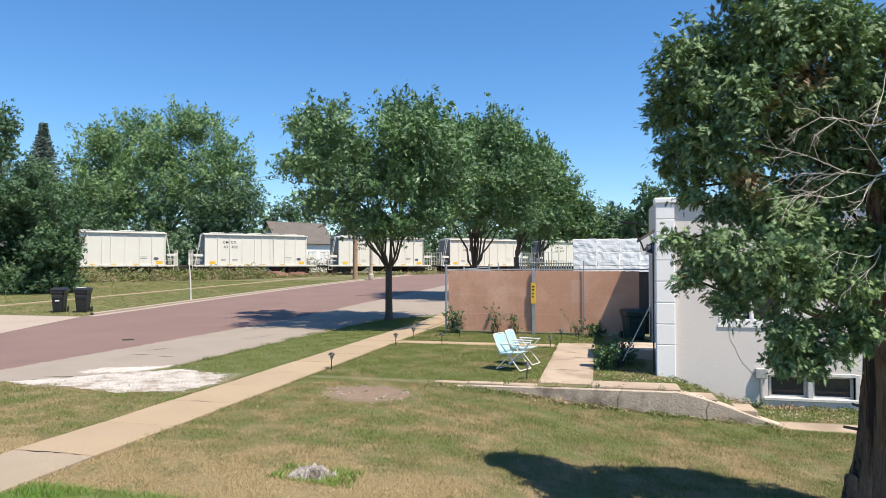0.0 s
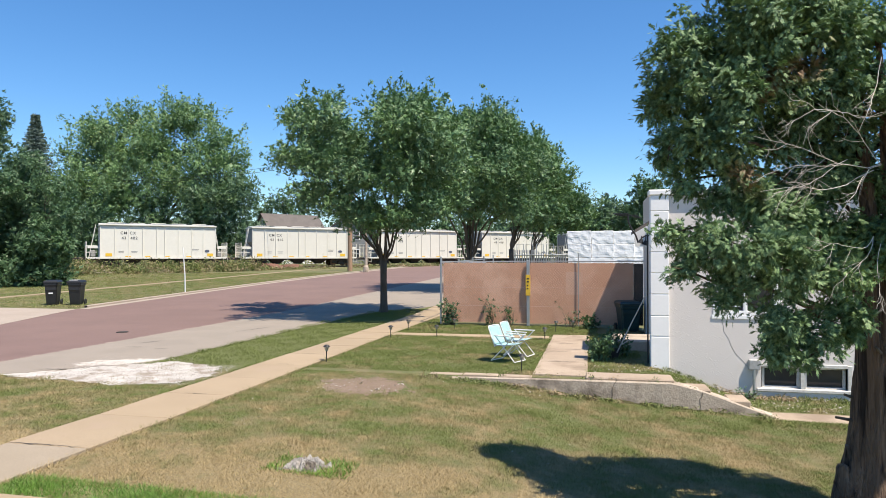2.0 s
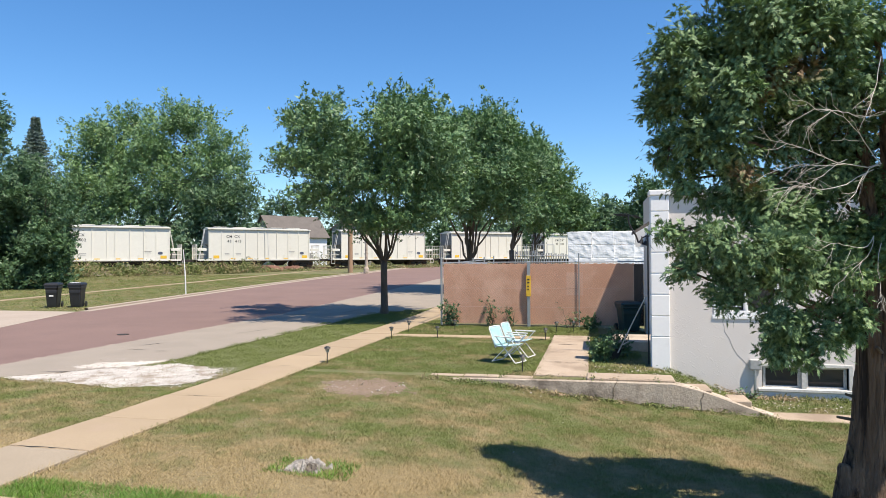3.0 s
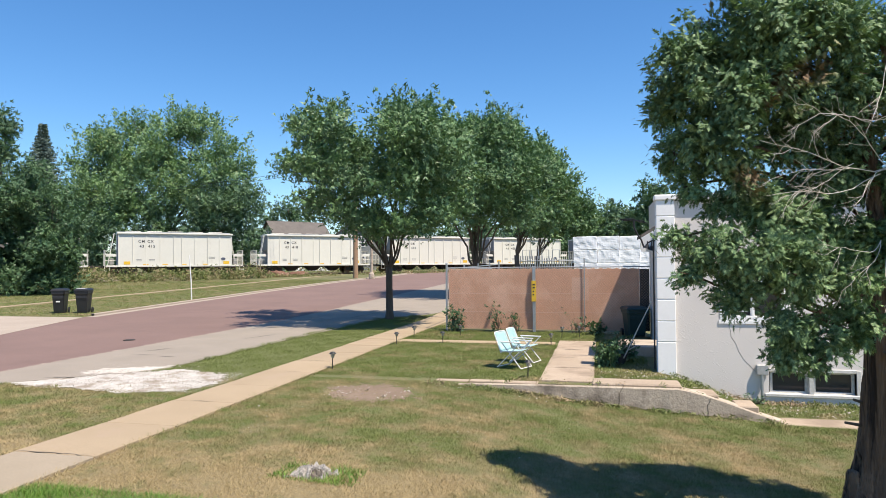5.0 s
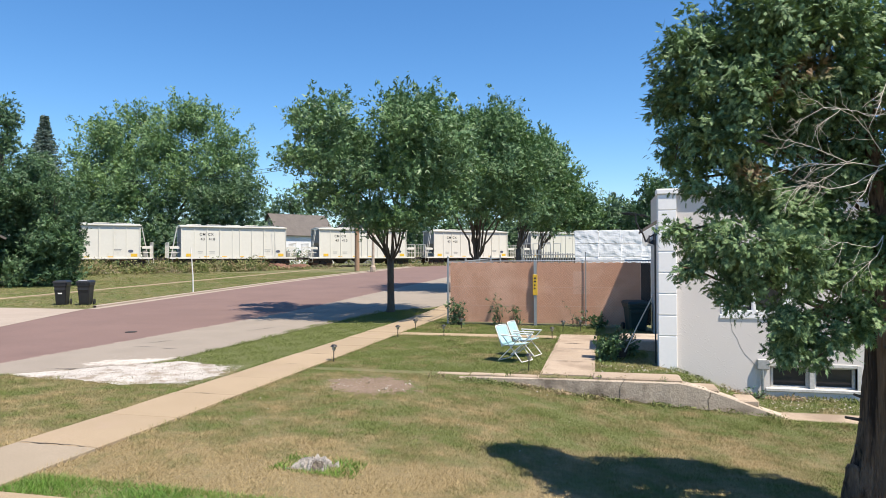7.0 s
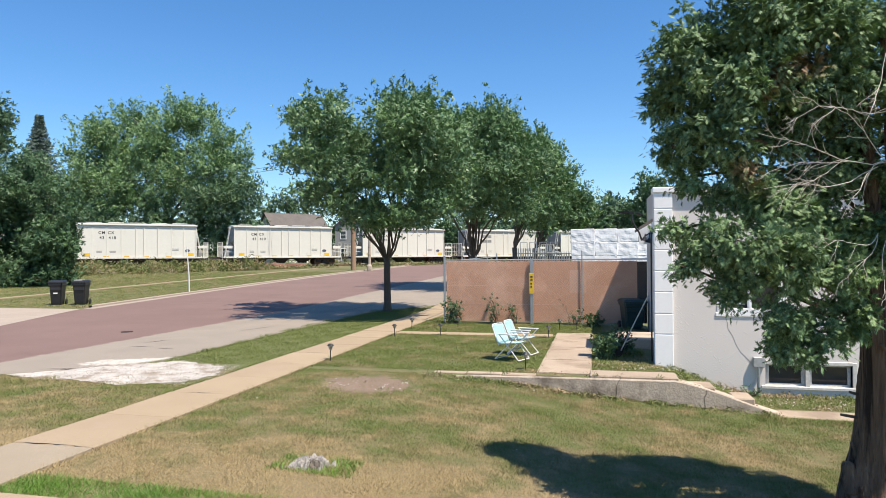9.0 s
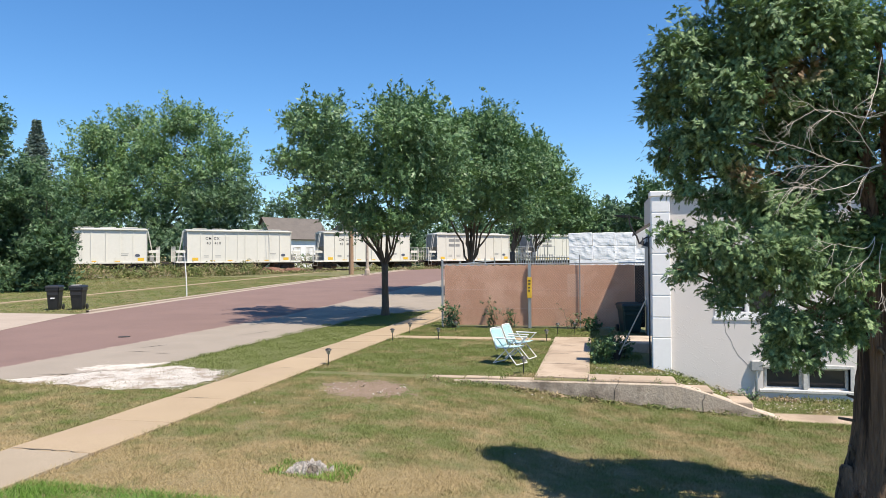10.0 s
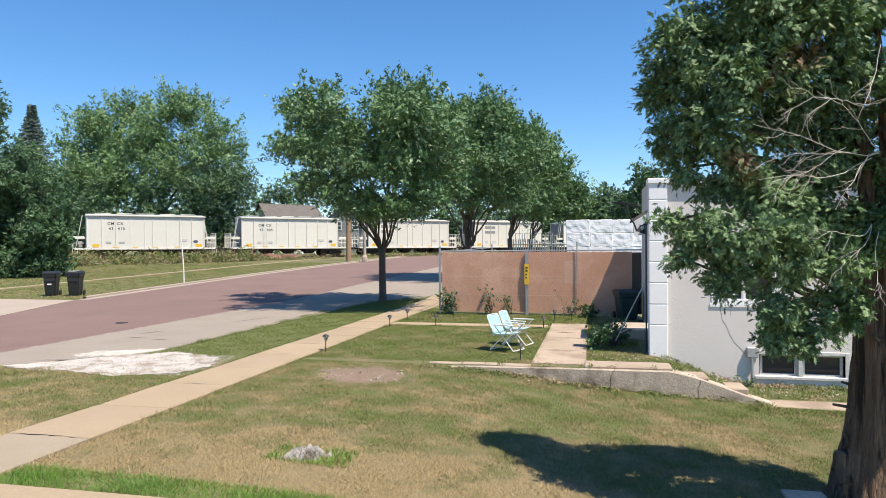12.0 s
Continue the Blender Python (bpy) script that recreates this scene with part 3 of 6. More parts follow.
def leaf_cards(lobes, count, size, rng, clump=0.35, per=14, shell=0.5, slim=0.5):
    """Leaf faces in clumps through egg-shaped lobes (x, y, z, rx, ry, rz); an (n, 3, 3) array."""
    lobes = np.array(lobes, float)
    vol = (lobes[:, 3] * lobes[:, 4] * lobes[:, 5]) ** 0.72
    k = max(1, count // per)
    pick = rng.choice(len(lobes), k, p=vol / vol.sum())
    d = rng.normal(size=(k, 3))
    d /= np.linalg.norm(d, axis=1)[:, None]
    rad = (shell + (1 - shell) * rng.random(k) ** 0.6) * (0.91 + 0.05 * rng.normal(size=k))
    centre = lobes[pick, :3] + d * lobes[pick, 3:6] * rad[:, None]
    tilt = d * 0.75 + np.array((0, 0, 0.3)) + rng.normal(size=(k, 3)) * 0.5
    # the leaves sit along shoots that point outwards and up
    shoot = d * 0.8 + np.array((0, 0, 0.45)) + rng.normal(size=(k, 3)) * 0.55
    shoot /= np.linalg.norm(shoot, axis=1)[:, None]
    girth = np.repeat(0.55 + 0.9 * rng.random((k, 1)), per, 0)
    along_it = rng.uniform(-1.2, 1.7, (k * per, 1)) * girth
    c = np.repeat(centre, per, 0) + np.repeat(shoot, per, 0) * along_it * clump + np.clip(rng.normal(size=(k * per, 3)), -1.9, 1.9) * clump * 0.42 * girth * np.clip(1.15 - 0.35 * along_it / girth, 0.3, 1.5)
    # leaflets fan out along the shoot and droop a little
    c, nrm, way0 = c[::4], np.repeat(tilt, per, 0)[::4] * 0.7 + np.array((0, 0, 0.4)), np.repeat(shoot, per, 0)[::4]
    n = len(c)
    nrm = nrm + rng.normal(size=(n, 3)) * 0.5
    way0 = way0 + rng.normal(size=(n, 3)) * 0.45
    a = way0 / np.linalg.norm(way0, axis=1)[:, None]
    nrm -= a * (nrm * a).sum(1)[:, None]
    nrm /= np.linalg.norm(nrm, axis=1)[:, None]
    b = np.cross(nrm, a)
    s = size * (0.65 + 0.7 * rng.random(n))[:, None]
    out = []
    for lean, ln, at in ((-1.05, 0.8, 0.0), (-0.42, 1.0, 0.25), (0.3, 1.05, 0.4), (0.95, 0.8, 0.1)):
        g = (lean + rng.normal(size=n) * 0.3)[:, None]
        way, over = a * np.cos(g) + b * np.sin(g), -a * np.sin(g) + b * np.cos(g)
        root = c + a * s * at + rng.normal(size=(n, 3)) * s * 0.12
        tip = root + way * s * ln * rng.uniform(0.75, 1.2, (n, 1)) - nrm * s * rng.uniform(0.0, 0.45, (n, 1))
        w = over * s * slim * 0.5
        out.append(np.stack([root + w, root - w, tip], 1))
    return np.concatenate(out)


def tree(name, label, base, fork_z, trunk_r, lobes, leaf, leaves, size, seed, limbs=9, bark="bark", clump=0.35, shell=0.5, twigs=3, category="tree", group="", slim=0.5, per=14, depth=0.0, knob=0.42, core=0.72):
    """A broadleaf tree: tapered trunk, limbs to its lobes, twigs, and a crown of leaf clumps."""
    rng, nrng = random.Random(seed), np.random.default_rng(seed)
    bx, by = base
    bz = gz(bx, by)
    th = thing(name, label, category, group=group)
    th.matrix_basis = pose(bx, by, bz)
    bm = bmesh.new()
    fork = Vector((rng.uniform(-0.1, 0.1), rng.uniform(-0.1, 0.1), fork_z))
    tube(bm, [(0, 0, -0.15), (0, 0, 0.05), (0.01, 0, 0.3), (fork.x * 0.5, fork.y * 0.5, fork_z * 0.6), fork], [trunk_r * 1.5, trunk_r * 1.3, trunk_r * 1.05, trunk_r * 0.92, trunk_r * 0.95], 12)
    local = [(x - bx, y - by, z - bz, rx, ry, rz) for x, y, z, rx, ry, rz in lobes]
    full = [(x - bx, y - by, z - bz, rx, ry, rz) for x, y, z, rx, ry, rz in (deepen(lobes, nrng, depth) if depth else lobes)]
    for i in range(limbs):
        x, y, z, rx, ry, rz = local[i % len(local)]
        tip = Vector((x + rng.uniform(-0.4, 0.4) * rx, y + rng.uniform(-0.4, 0.4) * ry, z + rng.uniform(-0.2, 0.6) * rz))
        mid = fork + Vector((tip.x * 0.36, tip.y * 0.36, (tip.z - fork_z) * 0.45))
        grow(bm, fork - Vector((0, 0, 0.15)), mid, trunk_r * 0.34, trunk_r * 0.24, rng, 0.02, kinks=3)
        pts = grow(bm, mid, tip, trunk_r * 0.26, trunk_r * 0.06, rng, 0.05)
        for j in range(twigs):
            q = pts[rng.randint(2, 4)]
            grow(bm, q, q + Vector((rng.uniform(-1, 1) * rx, rng.uniform(-1, 1) * ry, rng.uniform(-0.2, 0.9) * rz)) * 0.8, trunk_r * 0.12, trunk_r * 0.03, rng, 0.0, 5, 3)
    smooth(part("trunk", bm, bark, th))
    part("crown", slivers("crown", leaf_cards(knobbly(full, nrng, 5 if depth else 7, knob, core), leaves, size, nrng, clump, per, shell, slim)), leaf, th)
    return th


# ---------------------------------------------------------------- the train
def letters(name, text, size, m, parent, material="ink"):
    """Raised lettering with the built-in font, as a mesh part."""
    cu = bpy.data.curves.new(name, "FONT")
    cu.body, cu.size, cu.extrude, cu.align_x, cu.space_character, cu.offset = text, size, 0.006, "CENTER", 1.2, 0.004
    tmp = bpy.data.objects.new(name, cu)
    scene.collection.objects.link(tmp)
    me = bpy.data.meshes.new_from_object(tmp.evaluated_get(bpy.context.evaluated_depsgraph_get()))
    bpy.data.objects.remove(tmp)
    me.materials.clear()
    ob = part(name, me, material, parent)
    ob.matrix_basis = m
    return ob


def hopper_car():
    """One covered hopper, x along the track, y away from the street, z up from the rail head."""
    car = thing("hopper_car", "cream-coloured covered hopper car rolling on the rails", "railway car", group="cars of the train")
    hb, top, sill, near = CAR_BODY / 2, 4.42, 0.98, -1.53
    # inner hopper with sloping end sheets, their shade put into the grey
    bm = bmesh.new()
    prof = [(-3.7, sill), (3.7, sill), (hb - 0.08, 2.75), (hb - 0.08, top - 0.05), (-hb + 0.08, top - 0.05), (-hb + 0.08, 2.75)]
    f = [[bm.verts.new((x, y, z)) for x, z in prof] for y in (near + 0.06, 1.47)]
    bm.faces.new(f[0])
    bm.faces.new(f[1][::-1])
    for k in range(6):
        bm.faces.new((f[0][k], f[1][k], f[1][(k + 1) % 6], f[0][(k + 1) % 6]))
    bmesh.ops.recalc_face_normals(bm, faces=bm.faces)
    part("hopper", bm, "carshade", car, "sloping end sheets, shade painted in grey")
    for y in (near, 1.47):
        part("side_sheet", one_box(-hb, y, sill, hb, y + 0.05, top - 0.12), "car", car)
    # roof with a low ridge, a rim and a running board
    bm = bmesh.new()
    ends = []
    for x in (-hb - 0.05, hb + 0.05):
        ends.append([bm.verts.new((x, y, z)) for y, z in ((near - 0.12, top - 0.10), (near - 0.12, top), (0, top + 0.16), (1.58, top), (1.58, top - 0.10))])
    for k in range(5):
        bm.faces.new((ends[0][k], ends[0][(k + 1) % 5], ends[1][(k + 1) % 5], ends[1][k]))
    bm.faces.new(ends[0][::-1])
    bm.faces.new(ends[1])
    bmesh.ops.recalc_face_normals(bm, faces=bm.faces)
    part("roof", bm, "car", car)
    rim = part("roof_rim", one_box(-hb - 0.08, near - 0.17, top - 0.09, hb + 0.08, near - 0.11, top + 0.02), "car", car)
    part("running_board", one_box(-hb, -0.35, top + 0.14, hb, 0.35, top + 0.18), "galv", car)
    for x in (-4.2, -2.1, 0, 2.1, 4.2):
        part("hatch_cover", one_box(x - 0.75, -0.28, top + 0.2, x + 0.75, 0.28, top + 0.26, 0.02), "car", car)
    # side sill and ribs
    part("side_sill", one_box(-hb - 1.1, near - 0.06, sill - 0.12, hb + 1.1, near + 0.08, sill + 0.06, 0.01), "car", car)
    rib = finish(one_box(-0.04, -0.07, sill, 0.04, 0.0, top - 0.1), "rib")
    rib.materials.append(M["car"])
    for f in (0, 0.119, 0.233, 0.353, 0.473, 0.542, 0.662, 0.78, 0.887, 1):
        r = part("rib", rib, "car", car)
        r.matrix_basis = pose(-hb + 0.05 + f * (CAR_BODY - 0.1), near + 0.002, 0)
    # placards, stencils and a dark oval mark
    for x, w in ((-hb + 0.85, 0.62), (hb - 0.62, 0.62)):
        part("placard", one_box(x - w / 2, near - 0.02, sill + 0.14, x + w / 2, near + 0.01, sill + 0.46), "yellow", car, "yellow placard")
    for x in (-3.1, -1.2, 0.7, 2.9):
        part("reflector", one_box(x - 0.26, near - 0.02, sill + 0.07, x + 0.26, near + 0.01, sill + 0.17), "yellow", car, "yellow reflector strip")
    bm = bmesh.new()
    bmesh.ops.create_cone(bm, cap_ends=True, segments=20, radius1=0.25, radius2=0.25, depth=0.03, matrix=Matrix.Translation((hb - 0.95, near - 0.01, sill + 0.72)) @ pose(0, 0, 0, 90) @ Matrix.Diagonal((1, 0.6, 1, 1)))
    part("mark", bm, "oval", car, "blue-grey oval mark")
    for x, z, w in ((-3.75, 1.62, 0.5), (-3.75, 1.48, 0.5), (-2.5, 1.62, 0.62), (-2.5, 1.48, 0.55), (hb - 2.2, 1.85, 0.8), (hb - 2.2, 1.7, 0.7)):
        part("stencil", one_box(x - w / 2, near - 0.012, z, x + w / 2, near + 0.01, z + 0.05), "carshade", car, "small grey stencilled lines")
    # hopper chutes
    for x in (-2.55, 0.0, 2.55):
        bm = bmesh.new()
        bmesh.ops.create_cone(bm, cap_ends=True, segments=4, radius1=0.45, radius2=1.55, depth=0.72, matrix=Matrix.Translation((x, 0, sill - 0.36)) @ pose(0, 0, 0, 0, 0, 45))
        part("chute", bm, "grime", car, "grimy discharge chute")
    picket = finish(one_tube([(0, 0, 1.0), (0, 0, 2.62)], 0.027, 5), "picket")
    picket.materials.append(M["car"])
    part("centre_sill", one_box(-7.1, -0.3, 0.72, 7.1, 0.3, 1.0), "grime", car)
    for e in (-1, 1):
        # end platform, crossover railing, ladder and posts
        part("platform", one_box(min(e * 3.9, e * 7.0), near + 0.1, 0.93, max(e * 3.9, e * 7.0), 1.43, 1.0), "car", car)
        for y in (near + 0.12, 1.4):
            part("railing_post", one_tube([(e * 6.95, y, 1.0), (e * 6.95, y, 2.62)], 0.035, 6), "car", car)
            for z in (1.55, 2.2):
                part("side_rail", one_tube([(e * 6.95, y, z), (e * 5.98, y, z)], 0.03, 6), "car", car)
        for k in range(7):
            part("picket", picket, "car", car).matrix_basis = pose(e * 6.97, near + 0.12 + k * 0.467, 0)
        part("top_rail", one_tube([(e * 6.97, near + 0.12, 2.62), (e * 6.97, 1.4, 2.62)], 0.035, 6), "car", car)
        bm = bmesh.new()
        ly = 0.0 if e < 0 else 2.55
        for dy in (ly + 0.04, ly + 0.46):
            tube(bm, [(e * 6.10, near + dy, top - 0.05), (e * 6.72, near + dy, 1.0)], 0.035, 6)
        for k in range(9):
            t = (k + 0.5) / 9
            tube(bm, [(e * (6.10 + 0.62 * t), near + ly + 0.04, top - 0.05 - t * 3.35), (e * (6.10 + 0.62 * t), near + ly + 0.46, top - 0.05 - t * 3.35)], 0.018, 5)
        part("ladder", bm, "car", car)
        part("end_beam", one_box(min(e * 5.9, e * 6.85), near + 0.02, 1.95, max(e * 5.9, e * 6.85), near + 0.12, 2.2), "car", car)
        bm = bmesh.new()
        for k in range(2):
            tube(bm, [(e * 6.55, near + 0.02, 0.9), (e * 6.55, near + 0.02, 0.45), (e * 7.0, near + 0.02, 0.45), (e * 7.0, near + 0.02, 0.9)], 0.03, 5)
        part("step", bm, "car", car)
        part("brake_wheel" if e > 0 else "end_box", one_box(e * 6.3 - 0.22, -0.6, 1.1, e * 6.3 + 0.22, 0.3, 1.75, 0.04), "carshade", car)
        part("coupler", one_box(min(e * 7.0, e * 7.735), -0.13, 0.72, max(e * 7.0, e * 7.735), 0.13, 1.0, 0.03), "grime", car)
        # truck frame
        bm = bmesh.new()
        cx = e * 5.1
        for y in (-1.12, 0.98):
            box(bm, cx - 1.15, y, 0.32, cx - 0.55, y + 0.14, 0.62, 0.03)
            box(bm, cx + 0.55, y, 0.32, cx + 1.15, y + 0.14, 0.62, 0.03)
            box(bm, cx - 0.75, y, 0.55, cx + 0.75, y + 0.14, 0.78, 0.03)
            box(bm, cx - 0.45, y - 0.02, 0.16, cx + 0.45, y + 0.16, 0.45, 0.04)
        box(bm, cx - 0.22, -1.1, 0.42, cx + 0.22, 1.1, 0.74)
        part("truck_frame", bm, "grime", car, "grimy cast steel truck")
        for dx in (-0.88, 0.88):
            bm = bmesh.new()
            for y in (-0.78, 0.78):
                bmesh.ops.create_cone(bm, cap_ends=True, segments=18, radius1=0.42, radius2=0.42, depth=0.13, matrix=Matrix.Translation((0, y, 0)) @ pose(0, 0, 0, 90))
                for k in range(5):
                    box(bm, -0.03, y - 0.09, 0.12, 0.03, y + 0.09, 0.34, m=pose(0, 0, 0, 0, 72 * k))
            tube(bm, [(0, -1.0, 0), (0, 1.0, 0)], 0.08, 8)
            w = part("wheelset", bm, "rail", car, "worn steel wheelset")
            w.matrix_basis = pose(cx + dx, 0, 0.42)
    return car


CAR_S0 = 4.10 + CAR_BODY / 2


def car_s(n, t):
    """Place of car n's middle along the track; the train slows a little."""
    return CAR_S0 + CAR_PITCH * n - 4.76 * t + 0.008 * t * (t - 12.0) - 0.12


def car_pose(n, t):
    p = along(car_s(n, t), 0, RAIL_Z)
    return Matrix.Translation(p) @ Matrix.Rotation(T_ANG, 4, "Z")


NUMBERS = {0: "43 402", 1: "43 415", 2: "43 418", 3: "43 410", 4: "43 405"}
first_car = hopper_car()
cars = {}
for n in range(-2, 10):
    cars[n] = first_car if n == -2 else copy_thing(first_car, car_pose(n, 0))
cars[-2].matrix_basis = car_pose(-2, 0)
for n, c in cars.items():
    if n in NUMBERS:
        for text, dx, z in (("CM", -0.44, 3.42), ("CX", 0.42, 3.42), (NUMBERS[n][:2], -0.42, 2.90), (NUMBERS[n][3:], 0.54, 2.90)):
            letters("lettering", text, 0.40, pose(-3.07 + dx, -1.537, z, 90), c)
    else:
        for z in (3.62, 2.98):
            part("lettering_bar", one_box(-3.95, -1.54, z - 0.2, -2.3, -1.531, z + 0.16), "carshade", c, "worn unreadable lettering")


# ---------------------------------------------------------------- sidewalks, wall and yard
def pavement(name, label, x0, x1, ys, lift, material, thick=0.09, category="sidewalk", seed=3, near_material=""):
    """A walk of separate slabs with open joints; each slab a little off level."""
    rng = random.Random(seed)
    bx, by = (x0 + x1) / 2, (ys[0] + ys[-1]) / 2
    th = thing(name, label, category, kind="structure")
    for a, b in zip(ys, ys[1:]):
        bm = bmesh.new()
        tilt = rng.uniform(-0.006, 0.006)
        z0, z1 = gz(bx, a + 0.02) + lift + tilt, gz(bx, b - 0.02) + lift - tilt
        box(bm, x0 + rng.uniform(-0.01, 0.01), a + 0.008, -thick, x1 + rng.uniform(-0.01, 0.01), b - 0.008, 0.0, 0.008)
        for v in bm.verts:
            v.co.z += z0 + (z1 - z0) * (v.co.y - a) / (b - a)
        part("slab", bm, near_material if near_material and b < 6.8 else material, th)
    return th


pavement("sidewalk", "pale tan concrete sidewalk with open joints", -6.72, -5.62, spread(0.6, 84, 1.52), 0.035, "walk", near_material="greywalk")
pavement("side_path", "narrow concrete garden path along the fence strip", -5.60, -1.20, [18.42, 18.95], 0.025, "walk", category="path")
pavement("yard_walk", "cracked concrete walk down to the wall", -1.12, -0.12, [12.75, 14.3, 15.8, 17.3, 19.3], 0.03, "oldwalk", category="path")
pavement("far_sidewalk", "concrete sidewalk across the street", -30.62, -30.25, spread(26, 78, 2.0), 0.03, "walk", seed=9)
pavement("porch_walk", "concrete walk below the porch", -5.58, 0.5, [3.2, 4.3, 5.27], 0.07, "walk", category="path")
pavement("house_walk", "narrow concrete strip beside the house", 2.96, 9.0, [12.38, 12.80], 0.03, "oldwalk", category="path")

# retaining wall with a falling end
wall = thing("retaining_wall", "low weathered concrete retaining wall, stepping down", "retaining wall", kind="structure")
bm = bmesh.new()
prof = [(-3.35, -0.07), (-2.6, -0.03), (-1.2, -0.01), (1.35, 0.0), (1.75, -0.09), (2.15, -0.22), (2.6, -0.38), (3.0, -0.5)]
cols = []
for i, x in enumerate(np.linspace(-3.35, 3.0, 46)):
    z = float(np.interp(x, [p[0] for p in prof], [p[1] for p in prof]))
    j = 0.003 * math.sin(i * 1.7) + 0.002 * math.sin(i * 4.1)
    cols.append([bm.verts.new(p) for p in ((x, WALL_Y - 0.03 + j, -0.95), (x, WALL_Y + j, z - 0.02), (x, WALL_Y + 0.02 + j, z), (x, WALL_Y + 0.26, z + 0.004), (x, WALL_Y + 0.26, -0.95))])
for a, b in zip(cols, cols[1:]):
    for k in range(4):
        bm.faces.new((a[k], a[k + 1], b[k + 1], b[k]))
bm.faces.new(cols[0])
bm.faces.new(cols[-1][::-1])
bmesh.ops.recalc_face_normals(bm, faces=bm.faces)
part("wall_body", bm, "wallconc", wall)
for x0, x1, z in ((-0.15, 1.38, 0.045), (1.30, 1.98, -0.10), (2.28, 2.62, -0.27)):
    part("step_slab", one_box(x0, WALL_Y + 0.05, z - 0.16, x1, WALL_Y + 0.62, z, 0.02), "oldwalk", wall, "worn pale concrete step")
for x0, x1, dy, z in ((-3.05, -2.42, 0.05, 0.006), (-2.40, -1.75, 0.04, 0.016), (-1.73, -1.12, 0.03, 0.012)):
    part("cap", one_box(x0, WALL_Y + dy, -0.05, x1, WALL_Y + 0.24, z, 0.014), "oldwalk", wall)

for x, z0, z1, seed in ((0.31, -0.38, 0.0, 4), (1.78, -0.5, -0.14, 6)):
    r2 = random.Random(seed)
    pts = [(x + r2.uniform(-0.03, 0.03) + 0.05 * t, WALL_Y - 0.004 - 0.03 * (z0 + (z1 - z0) * t) / -0.95, z0 + (z1 - z0) * t) for t in np.linspace(0, 1, 7)]
    part("crack", one_tube(pts, 0.0035, 5), "grime", wall, "dark vertical crack")


def patch(name, label, category, pts, lift, material, seed, rag=0.12):
    """A flat ragged patch on the ground."""
    rng = random.Random(seed)
    bm = bmesh.new()
    ring = []
    n = len(pts)
    for i in range(n):
        a, b = Vector(pts[i]), Vector(pts[(i + 1) % n])
        for k in range(12):
            p = a.lerp(b, k / 12) + Vector((rng.uniform(-rag, rag), rng.uniform(-rag, rag)))
            ring.append(bm.verts.new((p.x, p.y, gz(p.x, p.y) + lift)))
    bm.faces.new(ring)
    bmesh.ops.triangulate(bm, faces=bm.faces)
    bmesh.ops.recalc_face_normals(bm, faces=bm.faces)
    for f in bm.faces:
        if f.normal.z < 0:
            f.normal_flip()
    return tagged(part(name, bm, material), label, category, kind="structure")


patch("gravel_patch", "patch of crushed white gravel beside the lane", "gravel", [(-10.95, 10.62), (-10.1, 11.45), (-9.28, 12.25), (-8.6, 12.75), (-7.3, 12.3), (-6.95, 11.5), (-7.1, 10.6), (-8.1, 10.1), (-9.3, 10.45)], 0.012, "gravel", 5, 0.08)
patch("dirt_patch", "bare trodden dirt in the lawn", "dirt", [(-4.7, 11.3), (-4.3, 11.9), (-3.4, 11.8), (-3.0, 11.1), (-3.5, 10.5), (-4.2, 10.6)], 0.004, "dirt", 6, 0.2)


def crack(pts, width, seed, lift=0.026):
    """A thin ragged dark crack lying on the paving."""
    rng = random.Random(seed)
    bm = bmesh.new()
    rows = []
    n = 14
    a, b = Vector(pts[0]), Vector(pts[1])
    d = (b - a).normalized()
    for i in range(n + 1):
        t = i / n
        p = a.lerp(b, t) + Vector((-d.y, d.x)) * rng.uniform(-1, 1) * width
        w = width * math.sin(math.pi * (0.06 + 0.88 * t)) * rng.uniform(0.4, 1.0)
        z = gz(p.x, p.y) + lift
        rows.append((bm.verts.new((p.x - d.y * w, p.y + d.x * w, z)), bm.verts.new((p.x + d.y * w, p.y - d.x * w, z))))
    for r, s in zip(rows, rows[1:]):
        bm.faces.new((r[0], s[0], s[1], r[1]))
    bmesh.ops.recalc_face_normals(bm, faces=bm.faces)
    for f in bm.faces:
        if f.normal.z < 0:
            f.normal_flip()
    return tagged(part("crack", bm, "grime"), "dark open crack in the concrete paving", "crack", kind="structure")


for k, (p, q, w) in enumerate((((-11.3, 21.6), (-10.8, 21.9), 0.04), ((-11.3, 15.2), (-11.0, 15.9), 0.025), ((-11.2, 14.5), (-10.6, 14.6), 0.022), ((-10.3, 14.35), (-9.9, 14.4), 0.02), ((-10.7, 11.2), (-9.8, 11.5), 0.025),
                               ((-10.3, 18.2), (-9.9, 19.6), 0.025), ((-11.9, 24.5), (-11.0, 25.2), 0.03), ((-9.9, 25.5), (-9.4, 28.5), 0.025))):
    crack((p, q), w, 400 + k)
for k, (p, q, w) in enumerate((((-6.4, 9.72), (-6.0, 9.72), 0.012), ((-6.3, 12.76), (-5.9, 12.76), 0.014), ((-6.45, 14.28), (-6.0, 14.28), 0.012), ((-6.68, 6.68), (-5.7, 6.68), 0.010),
                               ((-1.0, 15.8), (-0.5, 15.8), 0.02), ((-0.9, 17.2), (-0.4, 17.3), 0.03), ((-1.0, 14.3), (-0.3, 14.3), 0.018))):
    crack((p, q), w, 420 + k, 0.043)
bm = bmesh.new()
bmesh.ops.create_cone(bm, cap_ends=True, segments=20, radius1=0.17, radius2=0.165, depth=0.02, matrix=Matrix.Translation((-13.5, 17.4, 0.018)))
tagged(part("manhole_cover", bm, "grime"), "dark iron manhole cover in the road", "manhole cover")


